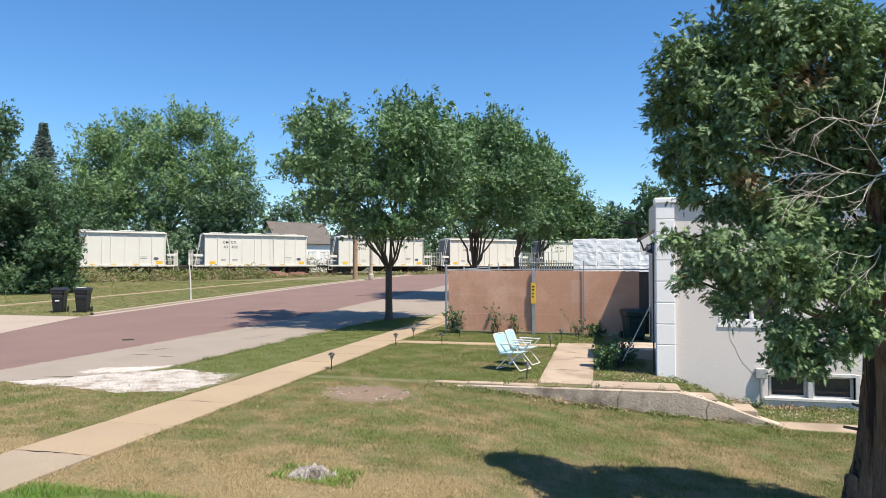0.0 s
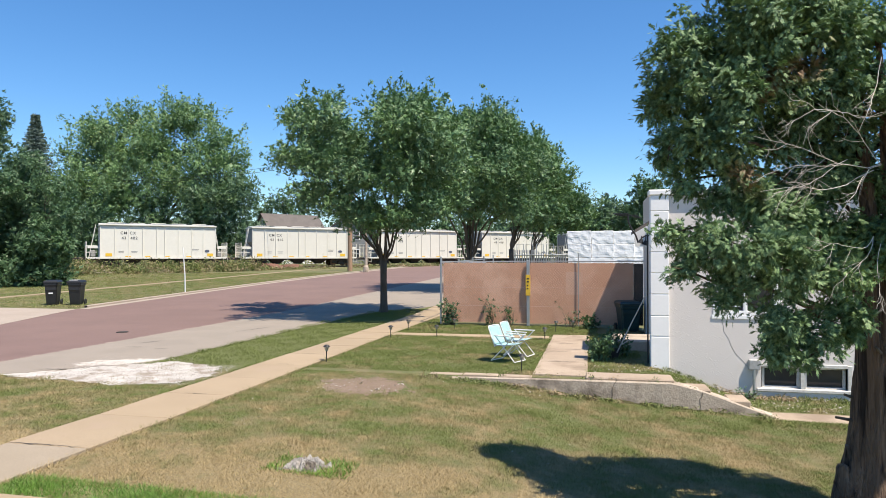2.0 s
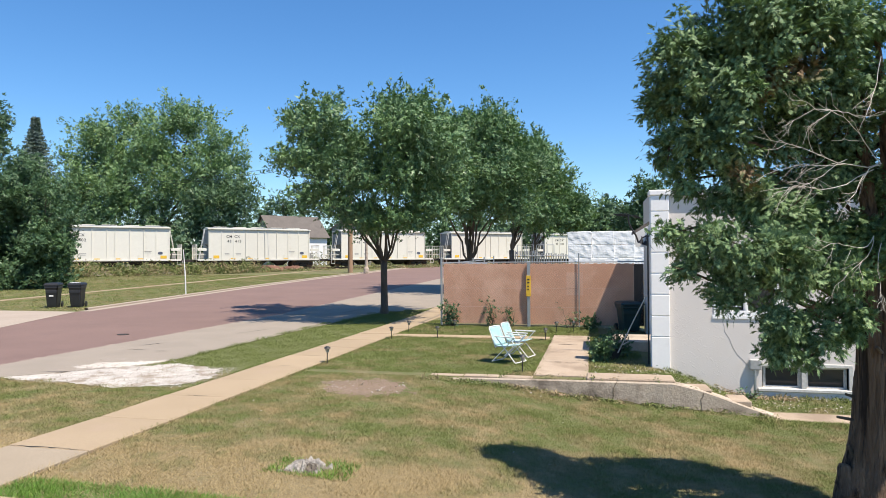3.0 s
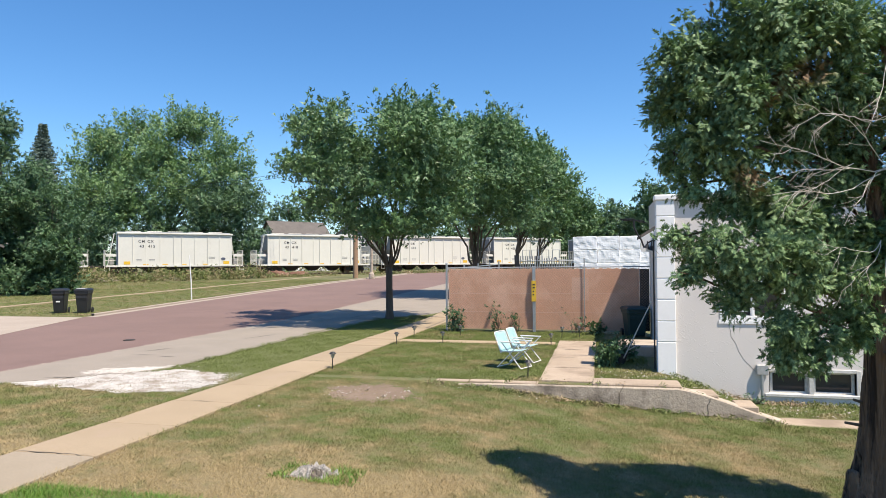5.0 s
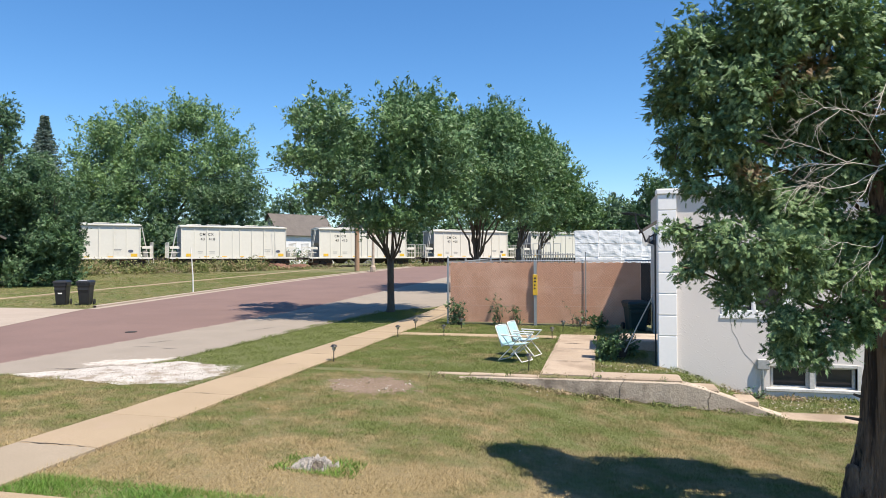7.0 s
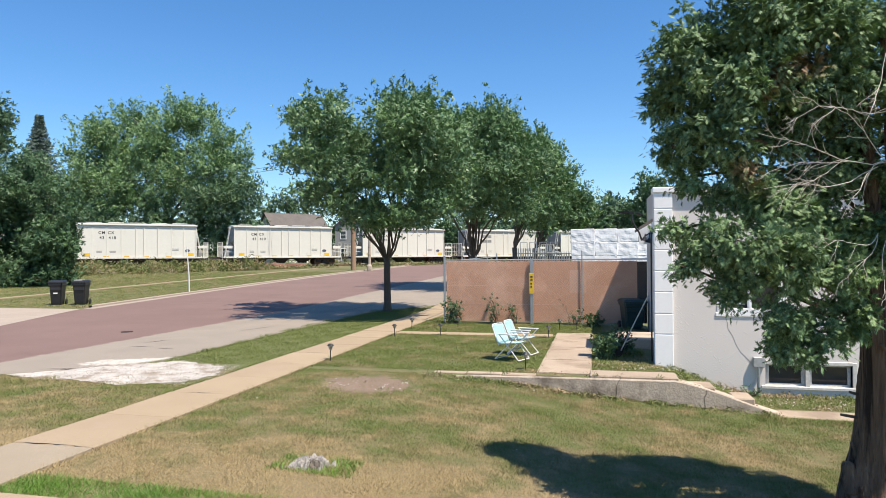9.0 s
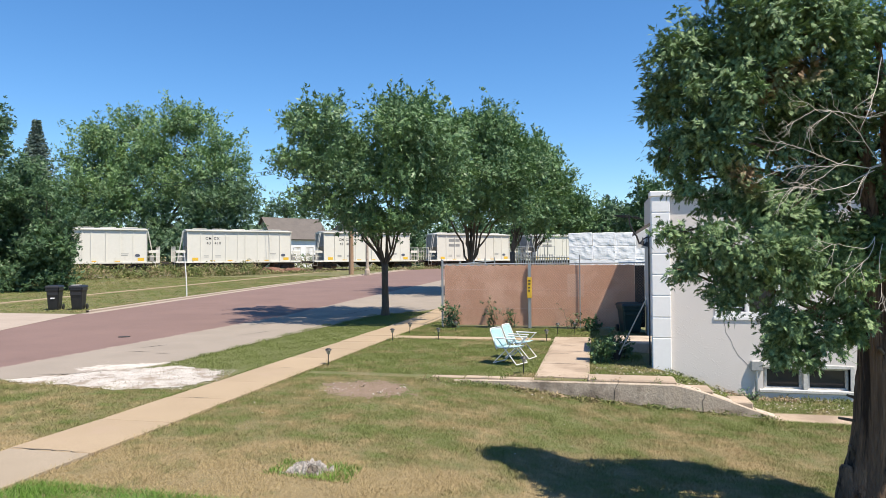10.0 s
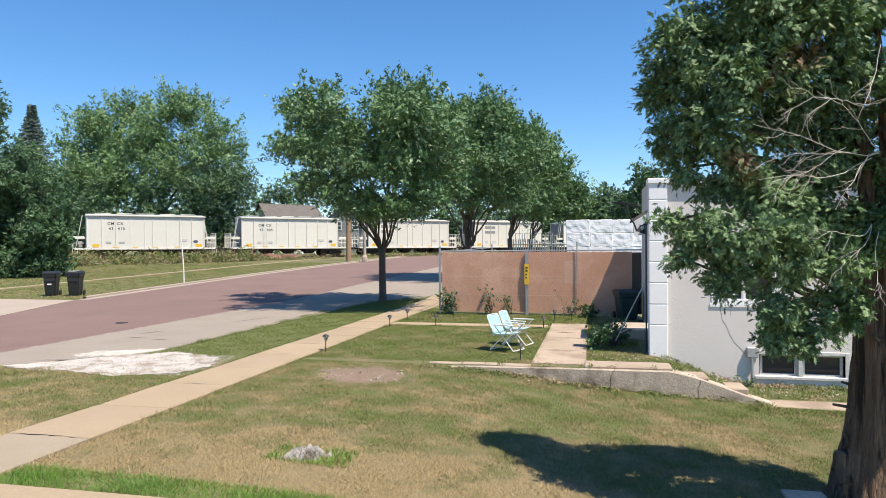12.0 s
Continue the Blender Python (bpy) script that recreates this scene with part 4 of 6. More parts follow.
# ---------------------------------------------------------------- the grey house
HX, HY = 1.11, 14.2


def wall_with_holes(x0, x1, z0, z1, holes, y, thick):
    """A wall facing -y with rectangular openings through it."""
    xs = sorted({x0, x1, *[h[0] for h in holes], *[h[1] for h in holes]})
    zs = sorted({z0, z1, *[h[2] for h in holes], *[h[3] for h in holes]})
    bm = bmesh.new()
    grid = {}
    for a, b in zip(xs, xs[1:]):
        for c, d in zip(zs, zs[1:]):
            if any(h[0] <= a and b <= h[1] and h[2] <= c and d <= h[3] for h in holes):
                continue
            ring = []
            for x, z in ((a, c), (b, c), (b, d), (a, d)):
                if (x, z) not in grid:
                    grid[x, z] = bm.verts.new((x, y, z))
                ring.append(grid[x, z])
            bm.faces.new(ring)
    r = bmesh.ops.extrude_face_region(bm, geom=list(bm.faces))
    bmesh.ops.translate(bm, vec=(0, thick, 0), verts=[v for v in r["geom"] if isinstance(v, bmesh.types.BMVert)])
    bmesh.ops.recalc_face_normals(bm, faces=bm.faces)
    return bm


def house():
    th = thing("house", "grey stucco house with a white block pilaster", "house")
    win, low = (2.36, 3.47, 1.09, 1.84), (3.16, 4.68, -0.33, 0.08)
    part("front_wall", wall_with_holes(1.44, 10.0, -0.9, 3.42, [win, low], HY, 0.28), "stucco", th, "grey textured stucco wall")
    # white corner pilaster of rendered blocks
    pil = part("pilaster", one_box(HX + 0.01, HY - 0.05, -0.25, 1.45, HY + 0.26, 3.46), "white", th, "white painted block pilaster")
    for a, b in ((-0.2, 0.62), (0.62, 1.03), (1.03, 1.46), (1.46, 1.88), (1.88, 2.30), (2.30, 2.72), (2.72, 3.12), (3.12, 3.44)):
        part("block", one_box(HX, HY - 0.065, a + 0.012, 1.462, HY + 0.24, b - 0.006, 0.008), "white", pil)
    part("parapet_cap", one_box(HX - 0.03, HY - 0.09, 3.44, 10.0, HY + 0.28, 3.55, 0.015), "white", th, "white parapet cap")
    part("side_wall", one_box(HX + 0.34, HY + 0.281, -0.6, HX + 0.6, 16.2, 3.3), "siding", th, "white side wall")
    part("back_wall", one_box(HX + 0.6, 16.0, -0.6, 10.0, 16.2, 3.3), "siding", th)
    # mostly unseen block, added and sized to cast the house's shadow on the fence
    part("rear_block", one_box(1.50, 18.2, -0.6, 10.0, 21.78, 3.92), "stucco", th, "set-back rear block added to shade the fence")
    part("end_wall", one_box(9.7, HY + 0.28, -0.9, 10.0, 16.0, 3.4), "siding", th)
    part("floor", one_box(HX + 0.3, HY + 0.28, -0.95, 9.7, 16.0, -0.85), "wallconc", th)
    roof = part("roof", one_box(HX + 0.30, HY + 0.41, 3.3, 10.0, 16.2, 3.4), "shingle", th)
    # small roof over the side door
    bm = bmesh.new()
    rows = [[bm.verts.new(p) for p in ((HX - 0.20, y, 2.75), (HX - 0.20, y, 2.82), (HX + 0.3, y, 3.14), (HX + 0.3, y, 3.05))] for y in (15.75, 17.4)]
    for k in range(4):
        bm.faces.new((rows[0][k], rows[0][(k + 1) % 4], rows[1][(k + 1) % 4], rows[1][k]))
    bm.faces.new(rows[0])
    bm.faces.new(rows[1][::-1])
    bmesh.ops.recalc_face_normals(bm, faces=bm.faces)
    part("eave", bm, "shingle", roof, "dark edge of the side-door roof")
    bm = bmesh.new()
    v = [[bm.verts.new(p) for p in ((HX - 0.22, y, 2.74), (HX - 0.20, y, 2.44), (HX + 0.32, y, 2.44), (HX + 0.32, y, 3.06))] for y in (15.68, 15.74)]
    bm.faces.new(v[0])
    bm.faces.new(v[1][::-1])
    for k in range(4):
        bm.faces.new((v[0][k], v[1][k], v[1][(k + 1) % 4], v[0][(k + 1) % 4]))
    bmesh.ops.recalc_face_normals(bm, faces=bm.faces)
    part("eave_return", bm, "siding", roof, "white boarded gable end")
    part("downspout", one_box(HX - 0.035, 14.62, 0.0, HX - 0.005, 14.66, 2.72, 0.01), "black", th, "dark downspout")
    # main window
    x0, x1, z0, z1 = win
    w = part("window", one_box(x0, HY + 0.14, z0, x1, HY + 0.16, z1), "glass", th)
    fr = bmesh.new()
    for a in ((x0 - 0.07, z0 - 0.02, x1 + 0.07, z0 + 0.06), (x0 - 0.07, z1 - 0.05, x1 + 0.07, z1 + 0.08), (x0 - 0.07, z0 + 0.06, x0 + 0.05, z1 - 0.05), (x1 - 0.05, z0 + 0.06, x1 + 0.07, z1 - 0.05), (x0 + 0.50, z0 + 0.06, x0 + 0.56, z1 - 0.05)):
        box(fr, a[0], HY - 0.018, a[1], a[2], HY + 0.12, a[3], 0.006)
    part("window_frame", fr, "white", w)
    part("window_sill", one_box(x0 - 0.1, HY - 0.02, z0 - 0.10, x1 + 0.1, HY + 0.1, z0 - 0.021, 0.008), "white", w)
    for a in ((x0 + 0.1, 1.22, x0 + 0.46, 1.61),):
        fr = bmesh.new()
        for b in ((a[0], a[1], a[2], a[1] + 0.05), (a[0], a[3] - 0.05, a[2], a[3]), (a[0], a[1] + 0.05, a[0] + 0.05, a[3] - 0.05), (a[2] - 0.05, a[1] + 0.05, a[2], a[3] - 0.05)):
            box(fr, b[0], HY + 0.10, b[1], b[2], HY + 0.135, b[3])
        part("sash", fr, "white", w)
    # basement windows
    x0, x1, z0, z1 = low
    for a, b in ((x0 + 0.06, x0 + 0.68), (x0 + 0.82, x1 - 0.035)):
        w = part("basement_window", one_box(a, HY + 0.14, z0 + 0.02, b, HY + 0.16, z1 - 0.02), "glass", th)
        fr = bmesh.new()
        for c in ((a - 0.03, z0, b + 0.03, z0 + 0.035), (a - 0.03, z1 - 0.035, b + 0.03, z1), (a - 0.03, z0 + 0.035, a + 0.02, z1 - 0.035), (b - 0.02, z0 + 0.035, b + 0.03, z1 - 0.035)):
            box(fr, c[0], HY + 0.08, c[1], c[2], HY + 0.137, c[3], 0.004)
        part("window_frame", fr, "trim", w)
    part("window_post", one_box(x0 + 0.71, HY - 0.01, z0, x0 + 0.79, HY + 0.13, z1), "trim", th)
    part("window_sill", one_box(x0 - 0.08, HY - 0.03, z0 - 0.07, x1 + 0.08, HY + 0.10, z0 - 0.002, 0.012), "trim", th)
    part("window_trim", one_box(x1, HY - 0.015, z0, x1 + 0.08, HY + 0.1, z1 + 0.06, 0.008), "trim", th)
    part("window_trim", one_box(x0 - 0.08, HY - 0.015, z1, x1, HY + 0.1, z1 + 0.07, 0.008), "trim", th)
    # meter box, its pipe and the loose cable
    part("meter_box", one_box(2.92, HY - 0.10, 0.02, 3.14, HY - 0.005, 0.22, 0.015), "meter", th, "grey metal meter box")
    part("conduit", one_tube([(3.02, HY - 0.07, 0.03), (3.02, HY - 0.07, -0.6)], 0.028), "galv", th)
    run = [(2.44, 0.98), (2.47, 0.86), (2.50, 0.74), (2.57, 0.60), (2.62, 0.46), (2.72, 0.30), (2.80, 0.20), (2.90, 0.10), (2.99, 0.02)]
    part("cable", one_tube([(x + 0.012 * math.sin(i * 2.3), HY - 0.0015, z) for i, (x, z) in enumerate(run)], 0.0022, 5), "grime", th, "loose dark cable")
    # twin lamp below the eave
    lamp = part("wall_lamp", one_tube([(HX + 0.33, 15.55, 2.66), (HX + 0.02, 15.55, 2.68), (HX - 0.09, 15.55, 2.62)], 0.016, 6), "black", th, "black twin lamp on a bracket")
    for x, z in ((HX - 0.09, 2.56), (HX + 0.0, 2.52)):
        bm = bmesh.new()
        bmesh.ops.create_cone(bm, cap_ends=True, segments=14, radius1=0.065, radius2=0.025, depth=0.10, matrix=Matrix.Translation((x, 15.55, z)) @ pose(0, 0, 0, 0, 18))
        tube(bm, [(x + 0.01, 15.55, z + 0.04), (x + 0.015, 15.55, 2.67)], 0.012, 6)
        part("lamp_shade", bm, "black", lamp)
    # service entrance: bent mast, drip loops and the drop wires
    part("service_mast", one_tube([(HX - 0.14, 15.62, 2.52), (HX - 0.20, 15.62, 2.70), (HX - 0.28, 15.62, 2.82), (HX - 0.35, 15.62, 2.98), (HX - 0.36, 15.62, 3.14)], 0.019, 8), "black", th)
    for k in range(4):
        part("service_wire", one_tube([(HX - 0.05 - 0.05 * k, 15.62, 3.06 + 0.01 * k), (HX - 0.2, 15.62, 3.14 - 0.02 * k), (HX - 0.38, 15.62, 3.12 + 0.02 * k), (HX - 0.60 - 0.03 * k, 15.62, 3.14 + 0.012 * k)], 0.008, 5), "black", th)
    part("door_step", one_box(0.35, 16.6, -0.1, 1.95, 18.2, 0.22, 0.015), "wallconc", th, "concrete side-door step")
    return th


house()


# ---------------------------------------------------------------- chain-link fence
FY = 21.85


def chain_link(x0, x1, z0, z1, step, r, y):
    """Crossing diagonal wires as thin square bars, one mesh."""
    out = []
    h = z1 - z0
    for sgn in (1, -1):
        k = x0 - h
        while k < x1 + h:
            a, b = (k, z0), (k + h, z1)
            if sgn < 0:
                a, b = (k, z1), (k + h, z0)
            # clip to the panel
            t0, t1 = max(0, (x0 - a[0]) / h), min(1, (x1 - a[0]) / h)
            if t1 - t0 > 0.01:
                p = (a[0] + t0 * h, a[1] + t0 * (b[1] - a[1]))
                q = (a[0] + t1 * h, a[1] + t1 * (b[1] - a[1]))
                nx, nz = -(q[1] - p[1]), q[0] - p[0]
                ln = math.hypot(nx, nz)
                nx, nz = nx / ln * r, nz / ln * r
                yy = y + sgn * r * 0.6
                c = [[(p[0] + s * nx, yy + d, p[1] + s * nz), (q[0] + s * nx, yy + d, q[1] + s * nz)] for s, d in ((-1, 0), (0, -r), (1, 0), (0, r))]
                for i in range(4):
                    j = (i + 1) % 4
                    out.append([c[i][0], c[i][1], c[j][1], c[j][0]])
            k += step
    return quads("chain_link", np.array(out))


fence = thing("fence", "galvanised chain-link fence with a brown privacy screen", "fence")
part("mesh", chain_link(-4.91, 1.5, 0.06, 2.06, 0.085, 0.0028, FY), "vinyl", fence, "diagonal steel wire mesh")
scr = bmesh.new()
cols = []
for i, x in enumerate(np.linspace(-4.84, 1.2, 84)):
    y = FY + 0.014 + 0.0012 * math.sin(i * 0.9)
    cols.append([scr.verts.new((x, y + 0.001 * math.sin(k * 1.3 + i * 0.4), 0.08 + (1.94 + 0.015 * math.sin(i * 1.9)) * k / 6)) for k in range(7)])
for a, b in zip(cols, cols[1:]):
    for k in range(6):
        scr.faces.new((a[k], b[k], b[k + 1], a[k + 1]))
r = bmesh.ops.extrude_face_region(scr, geom=list(scr.faces))
bmesh.ops.translate(scr, vec=(0, 0.006, 0), verts=[v for v in r["geom"] if isinstance(v, bmesh.types.BMVert)])
bmesh.ops.recalc_face_normals(scr, faces=scr.faces)
part("privacy_screen", scr, "screen", fence, "sun-faded brown fabric screen")
part("faded_patch", one_box(-0.86, FY + 0.0085, 1.02, -0.34, FY + 0.0105, 1.74), "faded", fence, "sun-bleached square")
for z in (0.62, 1.22):
    part("seam", one_box(-4.84, FY + 0.0085, z, 0.94, FY + 0.0105, z + 0.018), "faded", fence)
# bare mesh at this end: a black sheet stands in for the shade behind
part("black_screen", one_box(1.205, FY + 0.05, 0.08, 1.5, FY + 0.058, 2.0), "black", fence, "black sheet standing in for shade behind the mesh")
part("top_rail", one_tube([(-4.9, FY + 0.03, 2.06), (1.55, FY + 0.03, 2.08)], 0.02, 8), "galv", fence)
for x, h, rad in ((-4.91, 2.2, 0.035), (-0.47, 2.34, 0.018), (1.55, 2.46, 0.035)):
    p = part("post", one_tube([(x, FY - 0.045, -0.1), (x, FY - 0.045, h)], rad, 10), "galv", fence)
    bm = bmesh.new()
    bmesh.ops.create_uvsphere(bm, u_segments=10, v_segments=6, radius=rad * 1.15, matrix=Matrix.Translation((x, FY - 0.045, h)))
    part("cap", bm, "galv", p)
part("brace", one_tube([(-4.88, FY + 0.1, 2.0), (-3.7, FY + 1.8, 2.02)], 0.018, 6), "galv", fence)
part("side_rail", one_tube([(-4.91, FY + 0.1, 2.02), (-5.0, 34.0, 2.15)], 0.02, 6), "galv", fence)
for y in (25.0, 28.0, 31.0, 34.0):
    part("post", one_tube([(-4.95, y, 0), (-4.95, y, 2.15 + 0.0195 * max(0, y - 25))], 0.035, 8), "galv", fence)
sign = thing("marker_post", "grey sign post with a narrow yellow sign", "sign")
part("post", one_box(-2.10, FY - 0.10, 0.0, -2.0, FY - 0.03, 2.1, 0.01), "galv", sign)
part("plate", one_box(-2.125, FY - 0.125, 0.98, -1.975, FY - 0.105, 1.64, 0.006), "yellow", sign, "narrow yellow plate")
for z in (1.50, 1.40, 1.28, 1.18):
    part("writing_bar", one_box(-2.085, FY - 0.131, z, -2.015 - 0.02 * (z < 1.3), FY - 0.1255, z + 0.045), "ink", sign)


# ---------------------------------------------------------------- trees
STREET = "street trees"
tree("street_tree", "leafy green ash on the verge with a forked trunk", (-8.16, 25.84), 2.1, 0.14, [
    (-10.59, 23.85, 7.18, 0.75, 1.07, 0.89), (-9.70, 24.03, 7.45, 0.58, 0.89, 1.02), (-10.42, 23.85, 5.85, 1.15, 1.34, 0.89), (-11.57, 23.85, 5.94, 0.45, 0.53, 0.31),
    (-8.81, 23.85, 5.32, 1.25, 1.42, 1.15), (-8.63, 24.03, 6.47, 0.72, 1.07, 0.72), (-11.04, 23.85, 7.54, 0.35, 0.53, 0.40), (-7.48, 24.03, 7.71, 0.49, 0.80, 0.53), (-4.98, 24.03, 6.74, 0.62, 0.89, 0.80), (-7.03, 24.03, 7.09, 1.02, 1.42, 1.25), (-5.96, 24.03, 6.92, 1.15, 1.42, 1.15), (-6.94, 23.85, 5.32, 1.42, 1.69, 1.15),
    (-5.43, 24.38, 5.41, 1.07, 1.25, 1.42), (-8.45, 23.68, 3.89, 0.89, 0.89, 0.49), (-7.92, 23.85, 3.54, 0.98, 1.07, 0.40), (-6.85, 23.85, 3.62, 0.89, 1.07, 0.40), (-9.35, 23.85, 4.07, 0.80, 0.89, 0.45), (-10.24, 23.68, 4.42, 0.89, 0.89, 0.49), (-5.78, 23.68, 3.98, 0.89, 1.07, 0.49)],
    "ash leaf", 150000, 0.115, 11, 12, clump=0.30, per=110, group=STREET, depth=2.4)
tree("street_tree", "full-crowned green ash behind the fence", (-7.22, 39.6), 1.75, 0.2, [
    (-6.18, 39.59, 9.16, 1.83, 1.91, 2.17), (-8.35, 39.59, 9.33, 1.39, 1.57, 1.57), (-9.74, 39.59, 6.38, 1.39, 1.57, 1.57), (-5.48, 39.59, 9.68, 1.48, 1.65, 1.57), (-7.48, 39.59, 10.29, 0.87, 1.13, 0.78), (-7.57, 39.15, 7.07, 2.17, 2.17, 2.09), (-5.13, 39.59, 6.72, 2.09, 2.09, 2.09),
    (-4.35, 39.59, 8.03, 1.48, 1.65, 1.57), (-7.22, 39.15, 5.25, 1.91, 1.91, 0.78), (-8.87, 39.59, 7.77, 1.74, 1.74, 1.91), (-4.52, 39.15, 5.33, 1.74, 1.74, 0.78)],
    "ash leaf", 130000, 0.15, 12, 13, clump=0.48, per=110, group=STREET, depth=2.4)
tree("street_tree", "dense green ash farther along the verge", (-7.8, 66.0), 2.2, 0.26, [
    (-6.2, 66.0, 11.5, 2.6, 2.6, 2.5), (-6.8, 66.0, 8.8, 3.0, 2.9, 2.8), (-4.2, 66.0, 8.7, 2.2, 2.2, 2.7), (-4.6, 66.0, 10.8, 1.9, 1.9, 2.3), (-5.5, 65.5, 6.4, 3.2, 2.6, 1.2)],
    "ash leaf", 80000, 0.24, 13, 11, clump=0.7, per=90, group=STREET, depth=2.4)
tree("street_tree", "smaller green ash near the tracks", (-7.2, 82.0), 2.0, 0.24, [
    (-3.6, 84.0, 8.3, 3.0, 2.5, 2.6), (-5.4, 84.0, 9.0, 2.8, 2.5, 2.8), (-6.4, 83.0, 6.6, 2.8, 2.5, 1.4), (-2.2, 84.0, 6.4, 2.4, 2.2, 1.8)],
    "ash leaf", 34000, 0.28, 14, 10, clump=0.7, per=80, group=STREET)
tree("maple", "huge spreading pale green maple behind the tracks", (-65.0, 92.0), 5.0, 0.7, [
    (-71.4, 92, 21.0, 7.4, 6.5, 5.6), (-62.5, 92, 20.0, 7.0, 6.5, 5.0), (-76.0, 92, 18.4, 5.0, 4.5, 4.0), (-54.6, 92, 18.6, 4.0, 3.6, 3.0), (-66.3, 91, 13.8, 10.0, 9.0, 5.7),
    (-74.8, 91, 12.0, 6.6, 6.0, 5.6), (-57.6, 91, 13.0, 6.8, 6.2, 5.2), (-77.2, 92, 22.4, 3.6, 3.4, 2.2), (-59.6, 92, 23.2, 3.7, 3.3, 2.2), (-51.6, 92, 16.4, 2.4, 2.2, 1.6)],
    "maple leaf", 200000, 0.30, 21, 12, clump=1.0, per=170, core=0.8, knob=0.44)
tree("thicket", "dark green trees crowding the far side of the tracks", (-60.0, 88.0), 2.0, 0.3, [
    (-54.1, 88, 9.6, 4.3, 3.9, 3.6), (-56.8, 87, 4.7, 5.2, 4.7, 3.8), (-50.8, 90, 5.0, 3.6, 3.4, 3.6), (-69.1, 86, 4.9, 5.6, 5.0, 3.9), (-63.0, 87, 6.0, 5.0, 4.4, 4.2), (-76.0, 86, 6.0, 5.0, 4.4, 4.4), (-50.0, 89, 10.4, 2.5, 2.5, 3.0), (-50.5, 98, 1.9, 6.0, 1.5, 1.1)],
    "far leaf", 100000, 0.38, 22, 12, clump=1.0, per=110, core=0.85)
tree("roadside_tree", "dark leafy tree with branches down to the ground", (-39.0, 40.0), 1.2, 0.3, [
    (-39.7, 40, 7.0, 3.3, 3.0, 2.2), (-36.9, 39.6, 5.3, 2.0, 1.8, 1.8), (-40.8, 40, 4.4, 2.9, 2.6, 2.9), (-37.3, 39.5, 3.0, 2.3, 2.1, 2.1), (-35.9, 39.5, 3.2, 1.6, 1.5, 1.8),
    (-40.2, 40, 8.6, 1.9, 1.7, 1.1), (-38.5, 39.2, 1.7, 3.0, 2.4, 1.2), (-36.2, 39.2, 1.4, 1.7, 1.5, 0.9), (-43.5, 40, 5.5, 3.0, 2.8, 3.0), (-43.0, 39.5, 2.2, 2.6, 2.2, 1.8)],
    "bush leaf", 130000, 0.19, 23, 12, clump=0.5, per=110)
tree("far_tree", "tall tree beyond the dark roadside tree", (-78.5, 75.0), 8.0, 0.4, [
    (-78.6, 75, 19.5, 2.8, 2.8, 3.6), (-77.6, 75, 21.6, 1.9, 2.0, 2.2), (-80.5, 75, 16.6, 3.2, 3.3, 2.7), (-82.0, 75, 20.0, 3.0, 3.0, 3.6)],
    "far leaf", 9000, 0.45, 24, 6, clump=0.6)
tree("far_tree", "round grey-green tree in the distance", (-62.0, 130.0), 6.0, 0.4, [
    (-63.6, 130, 13.2, 3.0, 2.7, 2.4), (-60.0, 130, 11.0, 3.2, 2.7, 2.4), (-66.8, 130, 11.7, 2.6, 2.2, 2.4), (-63.0, 130, 7.0, 6.0, 4.0, 4.0)],
    "far leaf", 7000, 0.7, 25, 6, clump=0.9)
tree("far_tree", "leafy tree beyond the lumber yard", (4.0, 118.0), 4.0, 0.4, [
    (1.9, 118, 9.6, 3.2, 2.7, 3.0), (-1.0, 118, 7.6, 3.4, 2.7, 2.6), (4.7, 118, 8.6, 3.0, 2.7, 2.5), (2.0, 118, 5.0, 7.0, 3.0, 3.0)],
    "far leaf", 12000, 0.55, 26, 7, clump=0.7)
tree("far_tree", "rounded tree rising behind the white wall", (9.5, 112.0), 5.0, 0.4, [
    (8.2, 112, 12.6, 2.3, 2.2, 2.3), (10.2, 112, 10.2, 3.0, 2.7, 4.0), (7.0, 112, 8.6, 3.0, 2.7, 3.0)],
    "bush leaf", 9000, 0.5, 27, 6, clump=0.6)


def conifer(name, label, x, y, z0, height, radius, seed, leaf="spruce leaf", count=900):
    """A spruce: straight trunk, whorls of drooping boughs with needle faces."""
    nrng = np.random.default_rng(seed)
    th = thing(name, label, "tree")
    th.matrix_basis = pose(x, y, z0)
    part("trunk", one_tube([(0, 0, -0.2), (0, 0, height * 0.6), (0, 0, height)], [radius * 0.09, radius * 0.05, 0.03], 8), "bark", th)
    out = []
    up = np.array((0, 0, 1.0))
    for i in range(count):
        level = int(nrng.random() ** 0.9 * 44)
        t = (level + nrng.normal() * 0.12) / 44
        h = height * min(0.995, 0.05 + 0.95 * t)
        reach = radius * max(0.0, 1 - t) ** 1.12 * (0.62 + 0.42 * nrng.random()) + 0.12
        a = nrng.random() * 2 * math.pi
        d = np.array((math.cos(a), math.sin(a), 0))
        side = np.array((-d[1], d[0], 0))
        n = 4 + int(10 * (1 - t))
        for k in range(n):
            f = (k + 0.6) / n
            c = d * reach * f + up * (h - 0.42 * reach * f + 0.24 * reach * f * f) + nrng.normal(size=3) * 0.08
            s = (0.2 + 0.028 * radius) * (1.25 - 0.5 * f)
            for g in (-1, 1):
                tip = (d * 0.75 + side * g * 0.8 + up * nrng.normal() * 0.25) * s
                w = (up * 0.55 + side * nrng.normal() * 0.5) * s * 0.3
                out.append([c, c + tip * 0.5 + w, c + tip, c + tip * 0.5 - w])
    part("foliage", quads("foliage", np.array(out)), leaf, th)
    return th


conifer("spruce", "tall narrow blue-green spruce", -95.2, 100.0, 1.1, 26.4, 12.0, 31, count=1700)
